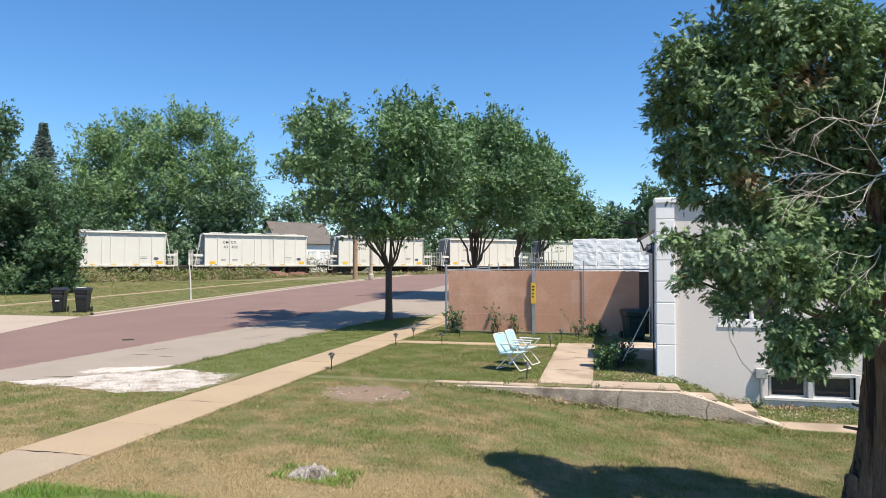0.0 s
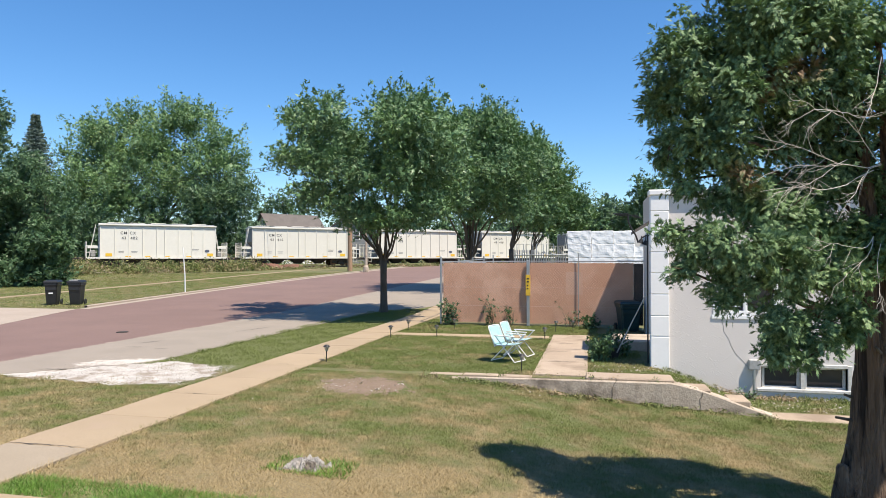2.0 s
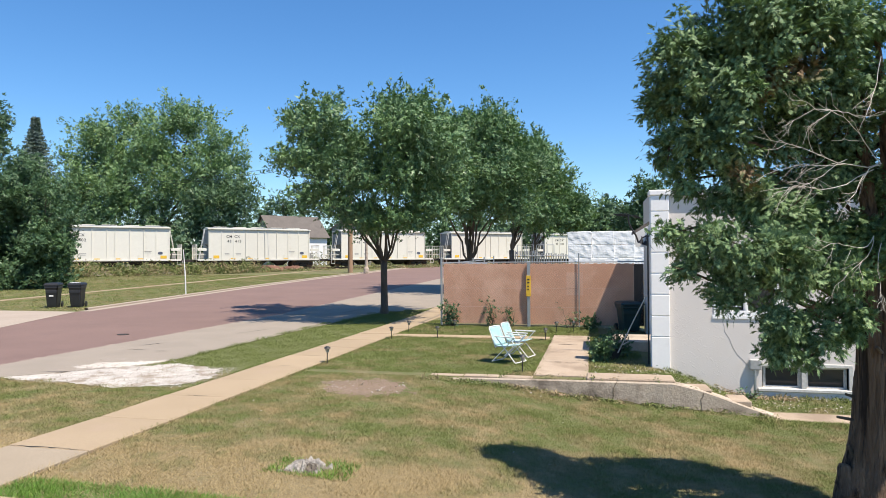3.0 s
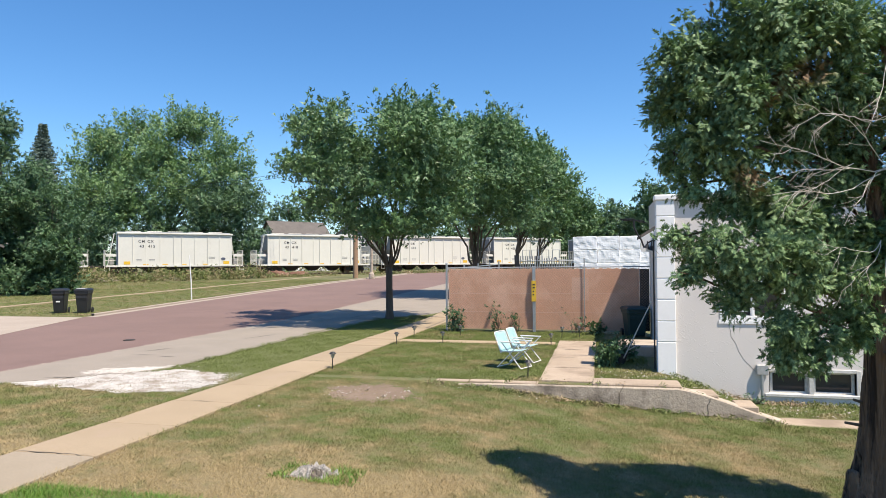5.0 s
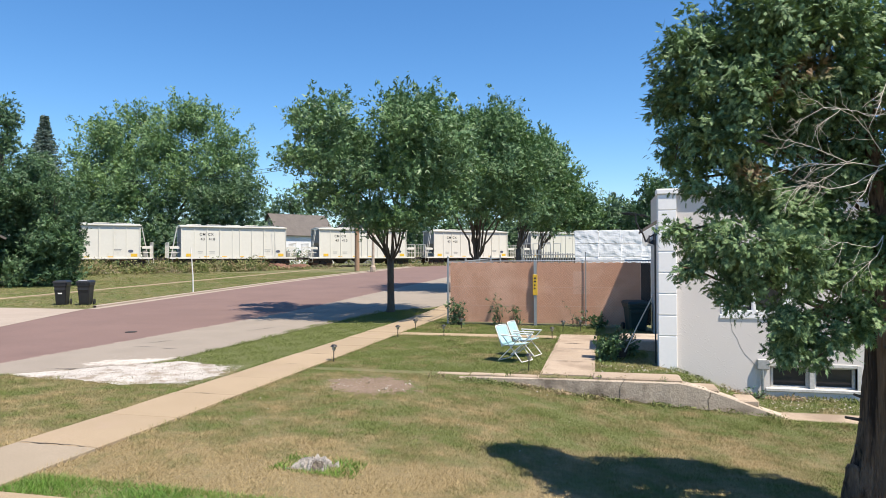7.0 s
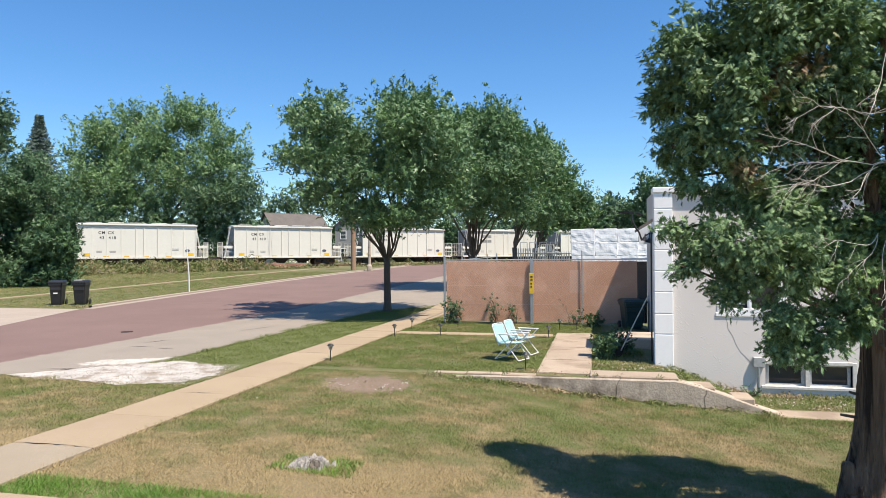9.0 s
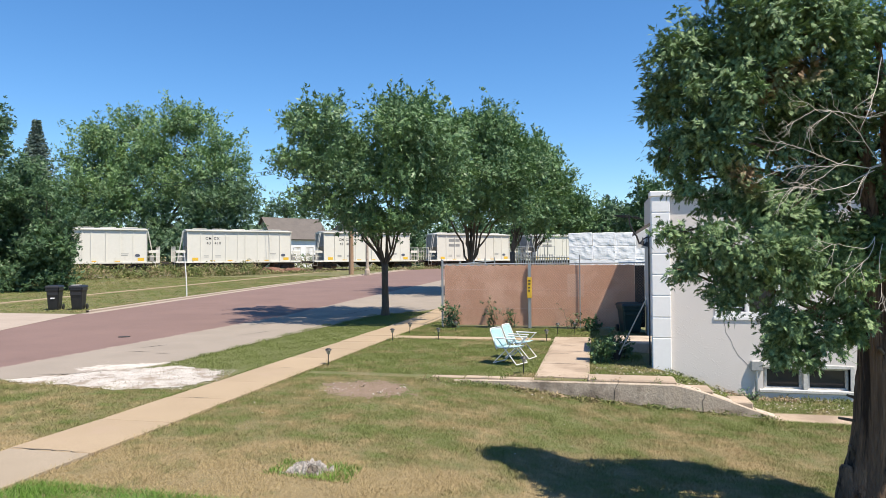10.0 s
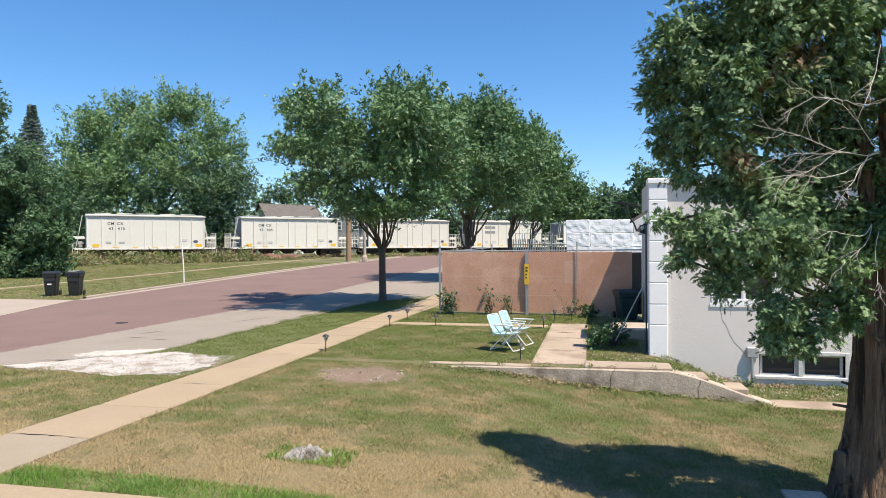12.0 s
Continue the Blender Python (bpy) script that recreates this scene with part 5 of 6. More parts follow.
conifer("spruce", "small dark spruce top in the distance", 2.4, 128.0, 1.1, 13.0, 2.6, 32, count=400)

rng = random.Random(35)
for i in range(13):
    x = -47.0 + i * 6.2
    y = 122.0 + rng.uniform(-4, 8) + 0.25 * max(0, x + 20)
    h = rng.uniform(6.5, 9.0)
    tree("far_tree", "dark leafy tree in the belt beyond the tracks", (x, y), 2.5, 0.3, [
        (x - 2.2, y, 1.1 + h * 0.55, 3.2, 2.6, h * 0.36), (x + 2.0, y - 1, 1.1 + h * 0.6, 3.0, 2.6, h * 0.36), (x, y - 1, 1.1 + h * 0.25, 4.2, 3.0, h * 0.28), (x + 0.5, y, 1.1 + h * 0.8, 2.4, 2.2, h * 0.22)],
        "far leaf" if i % 3 else "bush leaf", 10000, 0.5, 300 + i, 5, clump=0.7, group="belt of trees beyond the tracks")


# ---------------------------------------------------------------- the cedar beside the lawn
def cedar():
    rng, nrng = random.Random(41), np.random.default_rng(41)
    bx, by = 2.86, 8.0
    th = thing("cedar", "old cedar with shredding bark, dense sprays and dead twigs", "tree")
    th.matrix_basis = pose(bx, by, gz(bx, by))
    oz = gz(bx, by)

    def loc(p):
        return Vector((p[0] - bx, p[1] - by, p[2] - oz))

    # fluted trunk that forks into two stems
    def stem(points, radii, seed, flutes):
        bm = bmesh.new()
        sides, rings = 72, []
        r2 = random.Random(seed)
        ph = [r2.uniform(0, 6.28) for _ in range(4)]
        pts = [Vector(p) for p in points]
        n = 44
        for i in range(n + 1):
            t = i / n * (len(pts) - 1)
            k = min(int(t), len(pts) - 2)
            p = pts[k].lerp(pts[k + 1], t - k)
            r = radii[k] + (radii[k + 1] - radii[k]) * (t - k)
            ring = []
            for j in range(sides):
                a = 2 * math.pi * j / sides
                f = 1 + flutes * (math.sin(5 * a + ph[0] + 0.8 * p.z) + 0.6 * math.sin(9 * a + ph[1] - 0.5 * p.z) + 0.5 * math.sin(14 * a + ph[2] + 2 * p.z)) + 0.035 * math.sin(23 * a + ph[3] + 1.5 * math.sin(2.2 * p.z)) + 0.02 * math.sin(34 * a + 3.1 * p.z) + r2.uniform(-0.012, 0.012)
                ring.append(bm.verts.new(p + Vector((math.cos(a), math.sin(a), 0)) * r * f))
            rings.append(ring)
        for a, b in zip(rings, rings[1:]):
            for j in range(sides):
                bm.faces.new((a[j], a[(j + 1) % sides], b[(j + 1) % sides], b[j]))
        bm.faces.new(rings[-1])
        return bm

    smooth(part("trunk", stem([(-0.03, 0, -0.3), (-0.04, 0, 0.25), (-0.02, 0, 0.6), (0.02, 0, 1.0), (0.05, 0, 1.5), (0.06, 0, 2.1)], [0.40, 0.29, 0.225, 0.205, 0.20, 0.06], 1, 0.075), "cedarbark", th))
    smooth(part("stem", stem([(-0.03, -0.02, 0.5), (-0.05, -0.08, 1.9), (-0.05, -0.15, 3.0), (-0.25, -0.45, 4.2), (-0.4, -0.6, 5.0)], [0.15, 0.11, 0.075, 0.05, 0.02], 2, 0.06), "cedarbark", th))
    smooth(part("stem", stem([(0.08, 0.02, 0.5), (0.14, -0.02, 1.9), (0.16, -0.1, 3.0), (0.02, -0.35, 4.2), (-0.1, -0.5, 5.0)], [0.15, 0.11, 0.075, 0.045, 0.02], 3, 0.06), "cedarbark", th))
    bm = bmesh.new()
    bmesh.ops.create_icosphere(bm, subdivisions=3, radius=0.12, matrix=Matrix.Translation((-0.27, -0.10, 0.36)) @ Matrix.Diagonal((0.9, 0.8, 1.5, 1)))
    for v in bm.verts:
        v.co += Vector((0, 0, 1)) * 0.03 * noise.noise(v.co * 9) + v.normal * 0.07 * noise.noise(v.co * 8)
    smooth(part("burl", bm, "cedarbark", th, "knobbly burl with a sawn face"))
    for p, q, r in (((-0.16, 0.0, 1.0), (-0.36, -0.06, 1.04), 0.014), ((-0.16, 0.0, 1.24), (-0.27, -0.04, 1.28), 0.013), ((-0.20, -0.04, 0.62), (-0.27, -0.08, 0.76), 0.015), ((0.02, -0.2, 1.75), (-0.06, -0.3, 1.82), 0.015)):
        part("branch_stub", one_tube([p, q], [r * 1.3, r], 7), "bark", th, "dark broken branch stub")
    # limbs
    top = [(1.23, 7.35, 4.42, 0.44), (1.57, 7.05, 4.49, 0.38), (1.91, 6.95, 4.37, 0.33), (1.56, 7.22, 5.12, 0.35), (2.68, 7.50, 4.49, 0.33), (2.25, 7.20, 4.45, 0.34)]
    flank = [(0.89, 7.28, 4.18, 0.36), (0.82, 7.36, 3.72, 0.35), (0.75, 7.26, 3.31, 0.28), (1.24, 6.99, 3.81, 0.44), (1.18, 6.99, 3.33, 0.38), (0.92, 7.12, 2.98, 0.21)]
    heart = [(1.70, 7.10, 3.92, 0.43), (2.12, 7.29, 3.91, 0.39), (2.75, 7.53, 3.90, 0.39), (1.80, 7.59, 3.45, 0.36), (2.34, 7.91, 3.06, 0.46), (2.84, 8.02, 3.17, 0.43), (1.34, 7.04, 2.85, 0.32), (1.76, 7.14, 2.60, 0.34), (1.52, 6.95, 2.66, 0.26), (2.73, 7.83, 2.33, 0.41), (2.05, 7.75, 2.75, 0.36), (2.45, 7.75, 3.55, 0.38), (2.25, 7.70, 2.35, 0.34)]
    skirt = [(0.96, 6.78, 2.36, 0.23), (0.67, 6.71, 2.42, 0.12), (0.84, 6.66, 2.08, 0.13), (1.33, 6.68, 2.30, 0.33), (1.73, 6.78, 2.09, 0.37), (2.12, 6.96, 2.11, 0.33), (1.26, 6.76, 1.91, 0.21), (1.68, 6.87, 1.59, 0.24), (1.70, 6.88, 1.35, 0.16), (2.04, 7.05, 1.47, 0.24), (1.93, 6.93, 1.26, 0.11), (2.36, 7.30, 1.61, 0.27)]
    # the side away from the lawn shades the skirt
    sunny = [(3.50, 7.30, 2.40, 0.45), (3.70, 7.60, 3.20, 0.50), (3.60, 7.40, 4.00, 0.50), (3.30, 7.00, 3.30, 0.38), (2.95, 6.70, 3.70, 0.28)]
    lobes = top + flank + heart + skirt + sunny
    bm = bmesh.new()
    for x, y, z, r in lobes:
        tip = loc((x, y, z))
        foot = Vector((0.1, 0.15, max(1.95, min(4.6, tip.z - 0.5 + rng.uniform(-0.2, 0.2)))))
        pts = grow(bm, foot, tip, 0.035, 0.010, rng, 0.04, 6, 4)
        for _ in range(4):
            q = pts[rng.randint(2, 5)]
            grow(bm, q, q + Vector((rng.uniform(-1, 1), rng.uniform(-1, 1), rng.uniform(-0.7, 0.8))) * r, 0.010, 0.003, rng, 0, 4, 2)
    part("limb", bm, "cedarbark", th)
    # bare dead twigs before the crown: each one bends and forks into finer ones
    def bend(bm, p, q, r0, r1, r3, sag, n=9):
        d = q - p
        side = d.cross(Vector((r3.uniform(-1, 1), r3.uniform(-1, 1), r3.uniform(-1, 1)))).normalized() * d.length * r3.uniform(0.03, 0.12)
        drop = Vector((0, 0, -sag * d.length))
        pts = [p + d * (k / n) + (side * math.sin(2.2 * math.pi * k / n) * 0.5 + drop * math.sin(math.pi * k / n)) + Vector((r3.uniform(-1, 1), r3.uniform(-1, 1), r3.uniform(-1, 1))) * d.length * 0.012 for k in range(n + 1)]
        tube(bm, pts, [r0 + (r1 - r0) * k / n for k in range(n + 1)], 5, cap=False)
        return pts

    def dead(a, b, r, kids, seed, sag=0.06):
        r3 = random.Random(seed)
        bm = bmesh.new()
        a, b, r = loc(a), loc(b), r * 0.72
        pts = bend(bm, a, b, r, r * 0.35, r3, sag)
        main = (b - a).normalized()
        for _ in range(kids):
            q = pts[r3.randint(3, 9)]
            d = (main + Vector((r3.uniform(-0.8, 0.5), r3.uniform(-0.6, 0.2), r3.uniform(-0.9, 0.7)))).normalized()
            p2 = bend(bm, q, q + d * r3.uniform(0.10, 0.34), r * 0.5, r * 0.2, r3, r3.uniform(-0.15, 0.15), 6)
            for _ in range(2):
                q2 = p2[r3.randint(2, 5)]
                d2 = (d + Vector((r3.uniform(-0.9, 0.9), r3.uniform(-0.4, 0.4), r3.uniform(-0.9, 0.9)))).normalized()
                bend(bm, q2, q2 + d2 * r3.uniform(0.05, 0.16), r * 0.28, r * 0.12, r3, 0.1, 4)
        smooth(part("dead_branch", bm, "deadwood", th, "bare grey dead branch"))

    hub, fork, low = (2.58, 6.95, 3.05), (2.06, 6.60, 3.50), (2.52, 6.95, 2.38)
    for k, (a, b, r, kids, sag) in enumerate((
            (hub, (1.38, 6.32, 3.27), 0.0075, 8, 0.05), (hub, fork, 0.0065, 4, -0.08), (fork, (1.77, 6.42, 3.18), 0.0045, 4, -0.1), (fork, (1.61, 6.37, 3.32), 0.0045, 5, -0.1),
            ((2.50, 6.90, 3.01), (1.42, 6.34, 2.78), 0.0065, 8, 0.08), ((2.27, 6.85, 3.05), (1.38, 6.33, 2.88), 0.005, 7, -0.04), (hub, (2.08, 6.50, 2.51), 0.006, 5, -0.12),
            (low, (2.00, 6.48, 2.33), 0.0055, 5, 0.1), (low, (2.12, 6.52, 2.02), 0.005, 5, 0.1), ((2.58, 6.97, 2.32), (2.41, 6.58, 1.74), 0.0045, 4, 0.1),
            ((2.27, 6.85, 3.10), (1.53, 6.37, 2.75), 0.005, 7, 0.05), (fork, (2.45, 6.56, 3.43), 0.005, 4, 0.05), ((2.60, 6.95, 4.05), (2.26, 6.52, 3.32), 0.006, 5, 0.12), (fork, (1.66, 6.38, 3.56), 0.004, 3, 0.0))):
        dead(a, b, r, kids, k + 1, sag)
    # flat fan-shaped sprays of scale leaves, drooping from the shoots
    big = knobbly([(*loc((x, y, z)), 0.92 * r, 0.92 * r, 0.88 * r) for x, y, z, r in lobes], nrng, 8, 0.44, 0.8)
    L = np.array(big)
    k, per = 9200, 10
    wgt = L[:, 3] ** 2.0
    pick = nrng.choice(len(L), k, p=wgt / wgt.sum())
    d = nrng.normal(size=(k, 3))
    d /= np.linalg.norm(d, axis=1)[:, None]
    c = L[pick, :3] + d * L[pick, 3:6] * (0.66 + 0.36 * nrng.random(k))[:, None]
    # sprays stand along the outer end of each shoot
    shoot = d * 0.9 + nrng.normal(size=(k, 3)) * 0.42 + np.array((0, 0, -0.2))
    shoot /= np.linalg.norm(shoot, axis=1)[:, None]
    face = np.array((0, 0, 1.0)) * np.where(c[:, 2:3] + oz < 2.45, 0.2, 0.75) + d * 0.55 + nrng.normal(size=(k, 3)) * 0.35
    n = k * per
    d, shoot, face = np.repeat(d, per, 0), np.repeat(shoot, per, 0), np.repeat(face, per, 0)
    f = nrng.uniform(-1, 1, (n, 1))
    c = np.repeat(c, per, 0) + shoot * f * 0.07 + nrng.normal(size=(n, 3)) * 0.026
    # little green where the dead twigs are
    hollow = np.linalg.norm((c - np.array(loc((2.05, 6.75, 3.02)))) / np.array((0.48, 0.50, 0.38)), axis=1) < 1
    keep = ~hollow | (nrng.random(n) < 0.12)
    c, d, shoot, face = c[keep], d[keep], shoot[keep], face[keep]
    n = len(c)
    axis = shoot + nrng.normal(size=(n, 3)) * 0.42 + np.array((0, 0, -0.15))
    axis /= np.linalg.norm(axis, axis=1)[:, None]
    nrm = face + nrng.normal(size=(n, 3)) * 0.22
    nrm -= axis * (nrm * axis).sum(1)[:, None]
    nrm /= np.linalg.norm(nrm, axis=1)[:, None]
    side = np.cross(axis, nrm)
    size = (0.040 + 0.040 * nrng.random(n))[:, None]
    out = []
    for at, ang, ln in ((0.05, 58, 0.42), (0.05, -58, 0.42), (0.25, 50, 0.52), (0.28, -50, 0.52), (0.45, 42, 0.48), (0.48, -42, 0.48), (0.62, 5, 0.50), (0.0, 0, 0.7)):
        g = np.radians(ang + nrng.normal(size=(n, 1)) * 7)
        a, w = axis * np.cos(g) + side * np.sin(g), -axis * np.sin(g) + side * np.cos(g)
        root = c + axis * size * at - nrm * size * 0.22 * at * at
        tip = root + a * size * ln - nrm * size * 0.1
        wd = size * (0.11 if ang else 0.06)
        out.append(np.stack([root - w * wd, root + w * wd, tip], 1))
    part("crown", slivers("crown", np.concatenate(out)), "cedar leaf", th)
    return th


cedar()


# ---------------------------------------------------------------- things on the lawn
def folding_chair(m, label):
    """A folding lawn chair that faces +x."""
    th = thing("lawn_chair", label, "chair", m, group="chairs on the lawn")
    for y in (-0.27, 0.27):
        part("arm", one_box(-0.20, y - 0.025, 0.585, 0.36, y + 0.025, 0.61, 0.008), "chair", th)
        part("front_leg", one_tube([(-0.16, y * 0.94, 0.58), (0.10, y * 0.94, 0.30), (0.36, y * 0.94, 0.012)], 0.013, 7), "chair", th)
        part("rear_leg", one_tube([(0.33, y, 0.59), (0.05, y, 0.30), (-0.27, y, 0.012)], 0.013, 7), "chair", th)
        part("seat_rail", one_tube([(-0.20, y * 0.88, 0.36), (0.28, y * 0.88, 0.40)], 0.013, 7), "chair", th)
    for x, w in ((0.36, 0.25), (-0.27, 0.27)):
        part("foot_bar", one_tube([(x, -w, 0.014), (x, w, 0.014)], 0.012, 7), "chair", th)
    part("back_frame", one_tube([(-0.18, -0.25, 0.33), (-0.36, -0.25, 0.76), (-0.375, -0.22, 0.80), (-0.38, 0, 0.81), (-0.375, 0.22, 0.80), (-0.36, 0.25, 0.76), (-0.18, 0.25, 0.33)], 0.013, 7), "chair", th)

    def sling(p, q, sag, normal):
        bm = bmesh.new()
        rows = []
        for i in range(9):
            t = i / 8
            c = Vector(p).lerp(Vector(q), t) - Vector(normal) * sag * math.sin(math.pi * t)
            rows.append([bm.verts.new(c + Vector((0, y, 0)) - Vector(normal) * sag * 0.5 * (1 - (y / 0.24) ** 2)) for y in np.linspace(-0.24, 0.24, 7)])
        for a, b in zip(rows, rows[1:]):
            for k in range(6):
                bm.faces.new((a[k], a[k + 1], b[k + 1], b[k]))
        r = bmesh.ops.extrude_face_region(bm, geom=list(bm.faces))
        bmesh.ops.translate(bm, vec=Vector(normal) * 0.008, verts=[v for v in r["geom"] if isinstance(v, bmesh.types.BMVert)])
        bmesh.ops.recalc_face_normals(bm, faces=bm.faces)
        return bm

    smooth(part("seat", sling((-0.19, 0, 0.385), (0.28, 0, 0.415), 0.035, (0, 0, 1)), "sling", th, "pale turquoise fabric seat"))
    smooth(part("backrest", sling((-0.19, 0, 0.38), (-0.375, 0, 0.80), 0.02, (0.9, 0, 0.35)), "sling", th, "pale turquoise fabric back"))
    return th


folding_chair(pose(-1.79, 14.25, 0.03, 0, 0, -24) @ Matrix.Diagonal((0.88, 0.88, 0.9, 1)), "white folding lawn chair with turquoise sling on grass")
folding_chair(pose(-1.66, 15.10, 0.03, 0, 0, -16) @ Matrix.Diagonal((0.88, 0.88, 0.9, 1)), "white folding lawn chair with turquoise sling, beside its twin")


def path_light(x, y, h=0.34, lean=0):
    th = thing("path_light", "small black solar path light staked in the grass", "garden light", pose(x, y, gz(x, y), lean * 0.6, lean), group="solar path lights")
    part("stake", one_tube([(0, 0, -0.08), (0, 0, h * 0.66)], 0.011, 7), "black", th)
    bm = bmesh.new()
    bmesh.ops.create_cone(bm, cap_ends=True, segments=12, radius1=0.03, radius2=0.05, depth=0.08, matrix=Matrix.Translation((0, 0, h * 0.66 + 0.04)))
    part("lens", bm, "galv", th, "clear ribbed lens")
    bm = bmesh.new()
    bmesh.ops.create_cone(bm, cap_ends=True, segments=14, radius1=0.078, radius2=0.045, depth=0.03, matrix=Matrix.Translation((0, 0, h - 0.02)))
    bmesh.ops.create_cone(bm, cap_ends=True, segments=12, radius1=0.045, radius2=0.03, depth=0.014, matrix=Matrix.Translation((0, 0, h)))
    part("cap", bm, "black", th)
    return th


for x, y, lean in ((-5.50, 13.43, 1), (-5.45, 17.9, 0), (-5.44, 19.65, 2), (-4.24, 18.3, -1), (-4.16, 20.3, 1), (-1.28, 18.3, 0), (-1.1, 20.2, 3), (-1.37, 13.16, 2), (-0.6, 20.4, -2)):
    path_light(x, y, 0.36 if y < 14 and x < -5 else 0.33, lean)


def wheeled_bin(m, label, material="black", mark=True):
    """A wheeled refuse bin with a hinged lid; its front faces -y."""
    th = thing("wheeled_bin", label, "bin", m, group="wheeled bins")
    bm = bmesh.new()
    lv = [(0.24, -0.24, 0.30, 0.02), (0.25, -0.26, 0.31, 0.12), (0.30, -0.34, 0.36, 0.80), (0.31, -0.35, 0.37, 0.86), (0.335, -0.38, 0.40, 0.88), (0.335, -0.38, 0.40, 0.98)]
    rings = []
    for w, f, b, z in lv:
        c = 0.05
        rings.append([bm.verts.new((x, y, z)) for x, y in ((-w + c, f), (w - c, f), (w, f + c), (w, b - c), (w - c, b), (-w + c, b), (-w, b - c), (-w, f + c))])
    for a, b in zip(rings, rings[1:]):
        for k in range(8):
            bm.faces.new((a[k], a[(k + 1) % 8], b[(k + 1) % 8], b[k]))
    bm.faces.new(rings[0][::-1])
    bm.faces.new(rings[-1])
    part("body", bm, material, th)
    bm = bmesh.new()
    rings = []
    for w, f, b, z in ((0.35, -0.41, 0.40, 0.99), (0.35, -0.41, 0.40, 1.03), (0.30, -0.33, 0.40, 1.09), (0.2, -0.2, 0.36, 1.11)):
        rings.append([bm.verts.new((x, y, z)) for x, y in ((-w, f), (w, f), (w, b), (-w, b))])
    for a, b in zip(rings, rings[1:]):
        for k in range(4):
            bm.faces.new((a[k], a[(k + 1) % 4], b[(k + 1) % 4], b[k]))
    bm.faces.new(rings[-1])
    bm.faces.new(rings[0][::-1])
    part("lid", bm, material, th)
    part("handle", one_tube([(-0.28, 0.40, 1.0), (-0.28, 0.49, 1.02), (0.28, 0.49, 1.02), (0.28, 0.40, 1.0)], 0.018, 7), material, th)
    for x in (-0.31, 0.31):
        bm = bmesh.new()
        bmesh.ops.create_cone(bm, cap_ends=True, segments=16, radius1=0.13, radius2=0.13, depth=0.06, matrix=Matrix.Translation((x, 0.33, 0.13)) @ pose(0, 0, 0, 0, 90))
        part("wheel", bm, "black", th)
    part("front_ridge", one_box(-0.27, -0.365, 0.66, 0.27, -0.33, 0.78, 0.01), material, th)
    if mark:
        part("label_plate", one_box(-0.10, -0.345, 0.50, 0.10, -0.31, 0.56, 0.004), "chair", th, "small white label")
    return th


wheeled_bin(pose(-24.35, 26.65, gz(-24.35, 26.6), 0, 0, 24) @ Matrix.Diagonal((0.87, 0.9, 1.03, 1)), "black wheeled refuse bin with a white label")
b2 = wheeled_bin(pose(-23.25, 26.85, gz(-23.3, 26.8), 0, 0, 20) @ Matrix.Diagonal((0.87, 0.9, 1.03, 1)), "black wheeled refuse bin with a pale lid sticker", mark=False)
part("lid_sticker", one_box(-0.25, -0.30, 1.098, 0.15, 0.1, 1.118), "chair", b2)
wheeled_bin(pose(1.02, 21.15, 0.0, 0, 0, 12) @ Matrix.Diagonal((1, 1, 0.8, 1)), "dark teal wheeled bin in the shade by the fence", "teal", False)

# grey weathered stump, split and cut low
bm = bmesh.new()
rings = []
for i, (r, z) in enumerate(((0.34, -0.08), (0.31, 0.0), (0.25, 0.05), (0.20, 0.09), (0.12, 0.10), (0.03, 0.09))):
    ring = []
    for k in range(40):
        a = 2 * math.pi * k / 40
        q = 1 + (0.20 * math.sin(4 * a + 0.6) + 0.16 * math.sin(7 * a + 2.0) + 0.10 * math.sin(13 * a)) * (1.0 - 0.12 * i)
        p = Vector((math.cos(a) * r * q * 1.25, math.sin(a) * r * q * 0.85, z))
        p.z += (0.07 * noise.noise(p * 9 + Vector((2, 5, 1))) + 0.05 * math.sin(9 * a + 1.5 * i)) * (i > 0)
        ring.append(bm.verts.new(p))
    rings.append(ring)
for ra, rb in zip(rings, rings[1:]):
    for k in range(40):
        bm.faces.new((ra[k], ra[(k + 1) % 40], rb[(k + 1) % 40], rb[k]))
bm.faces.new(rings[-1])
st = part("stump", bm, "stump")
st.matrix_basis = pose(-3.02, 6.78, gz(-3.0, 6.78), 0, 0, 20) @ Matrix.Diagonal((0.58, 0.58, 0.75, 1))
tagged(st, "weathered grey tree stump cut low in the lawn", "stump")

# propped pipe, pavers
sh = thing("shovel", "old shovel with a bleached handle leaning on the house", "shovel", pose(0.46, 15.0, 0.0))
part("handle", one_tube([(0.02, 0, 0.16), (0.32, 0.05, 0.78), (0.62, 0.1, 1.38)], 0.013, 8), "deadwood", sh)
bm = bmesh.new()
rows = [[bm.verts.new((x0 + w * q, 0.03 * q * q - 0.02 + 0.01 * k, z)) for q in (-1, -0.5, 0, 0.5, 1)] for k, (x0, z, w) in enumerate(((-0.06, -0.02, 0.03), (-0.05, 0.06, 0.09), (-0.02, 0.17, 0.10), (0.01, 0.25, 0.09)))]
for a, b in zip(rows, rows[1:]):
    for k in range(4):
        bm.faces.new((a[k], a[k + 1], b[k + 1], b[k]))
r = bmesh.ops.extrude_face_region(bm, geom=list(bm.faces))
bmesh.ops.translate(bm, vec=(0, 0.006, 0), verts=[v for v in r["geom"] if isinstance(v, bmesh.types.BMVert)])
bmesh.ops.recalc_face_normals(bm, faces=bm.faces)
part("blade", bm, "grime", sh, "dark rusty blade")
part("side_grip", one_tube([(0.12, -0.02, 0.34), (0.28, -0.03, 0.44)], 0.011, 7), "deadwood", sh)
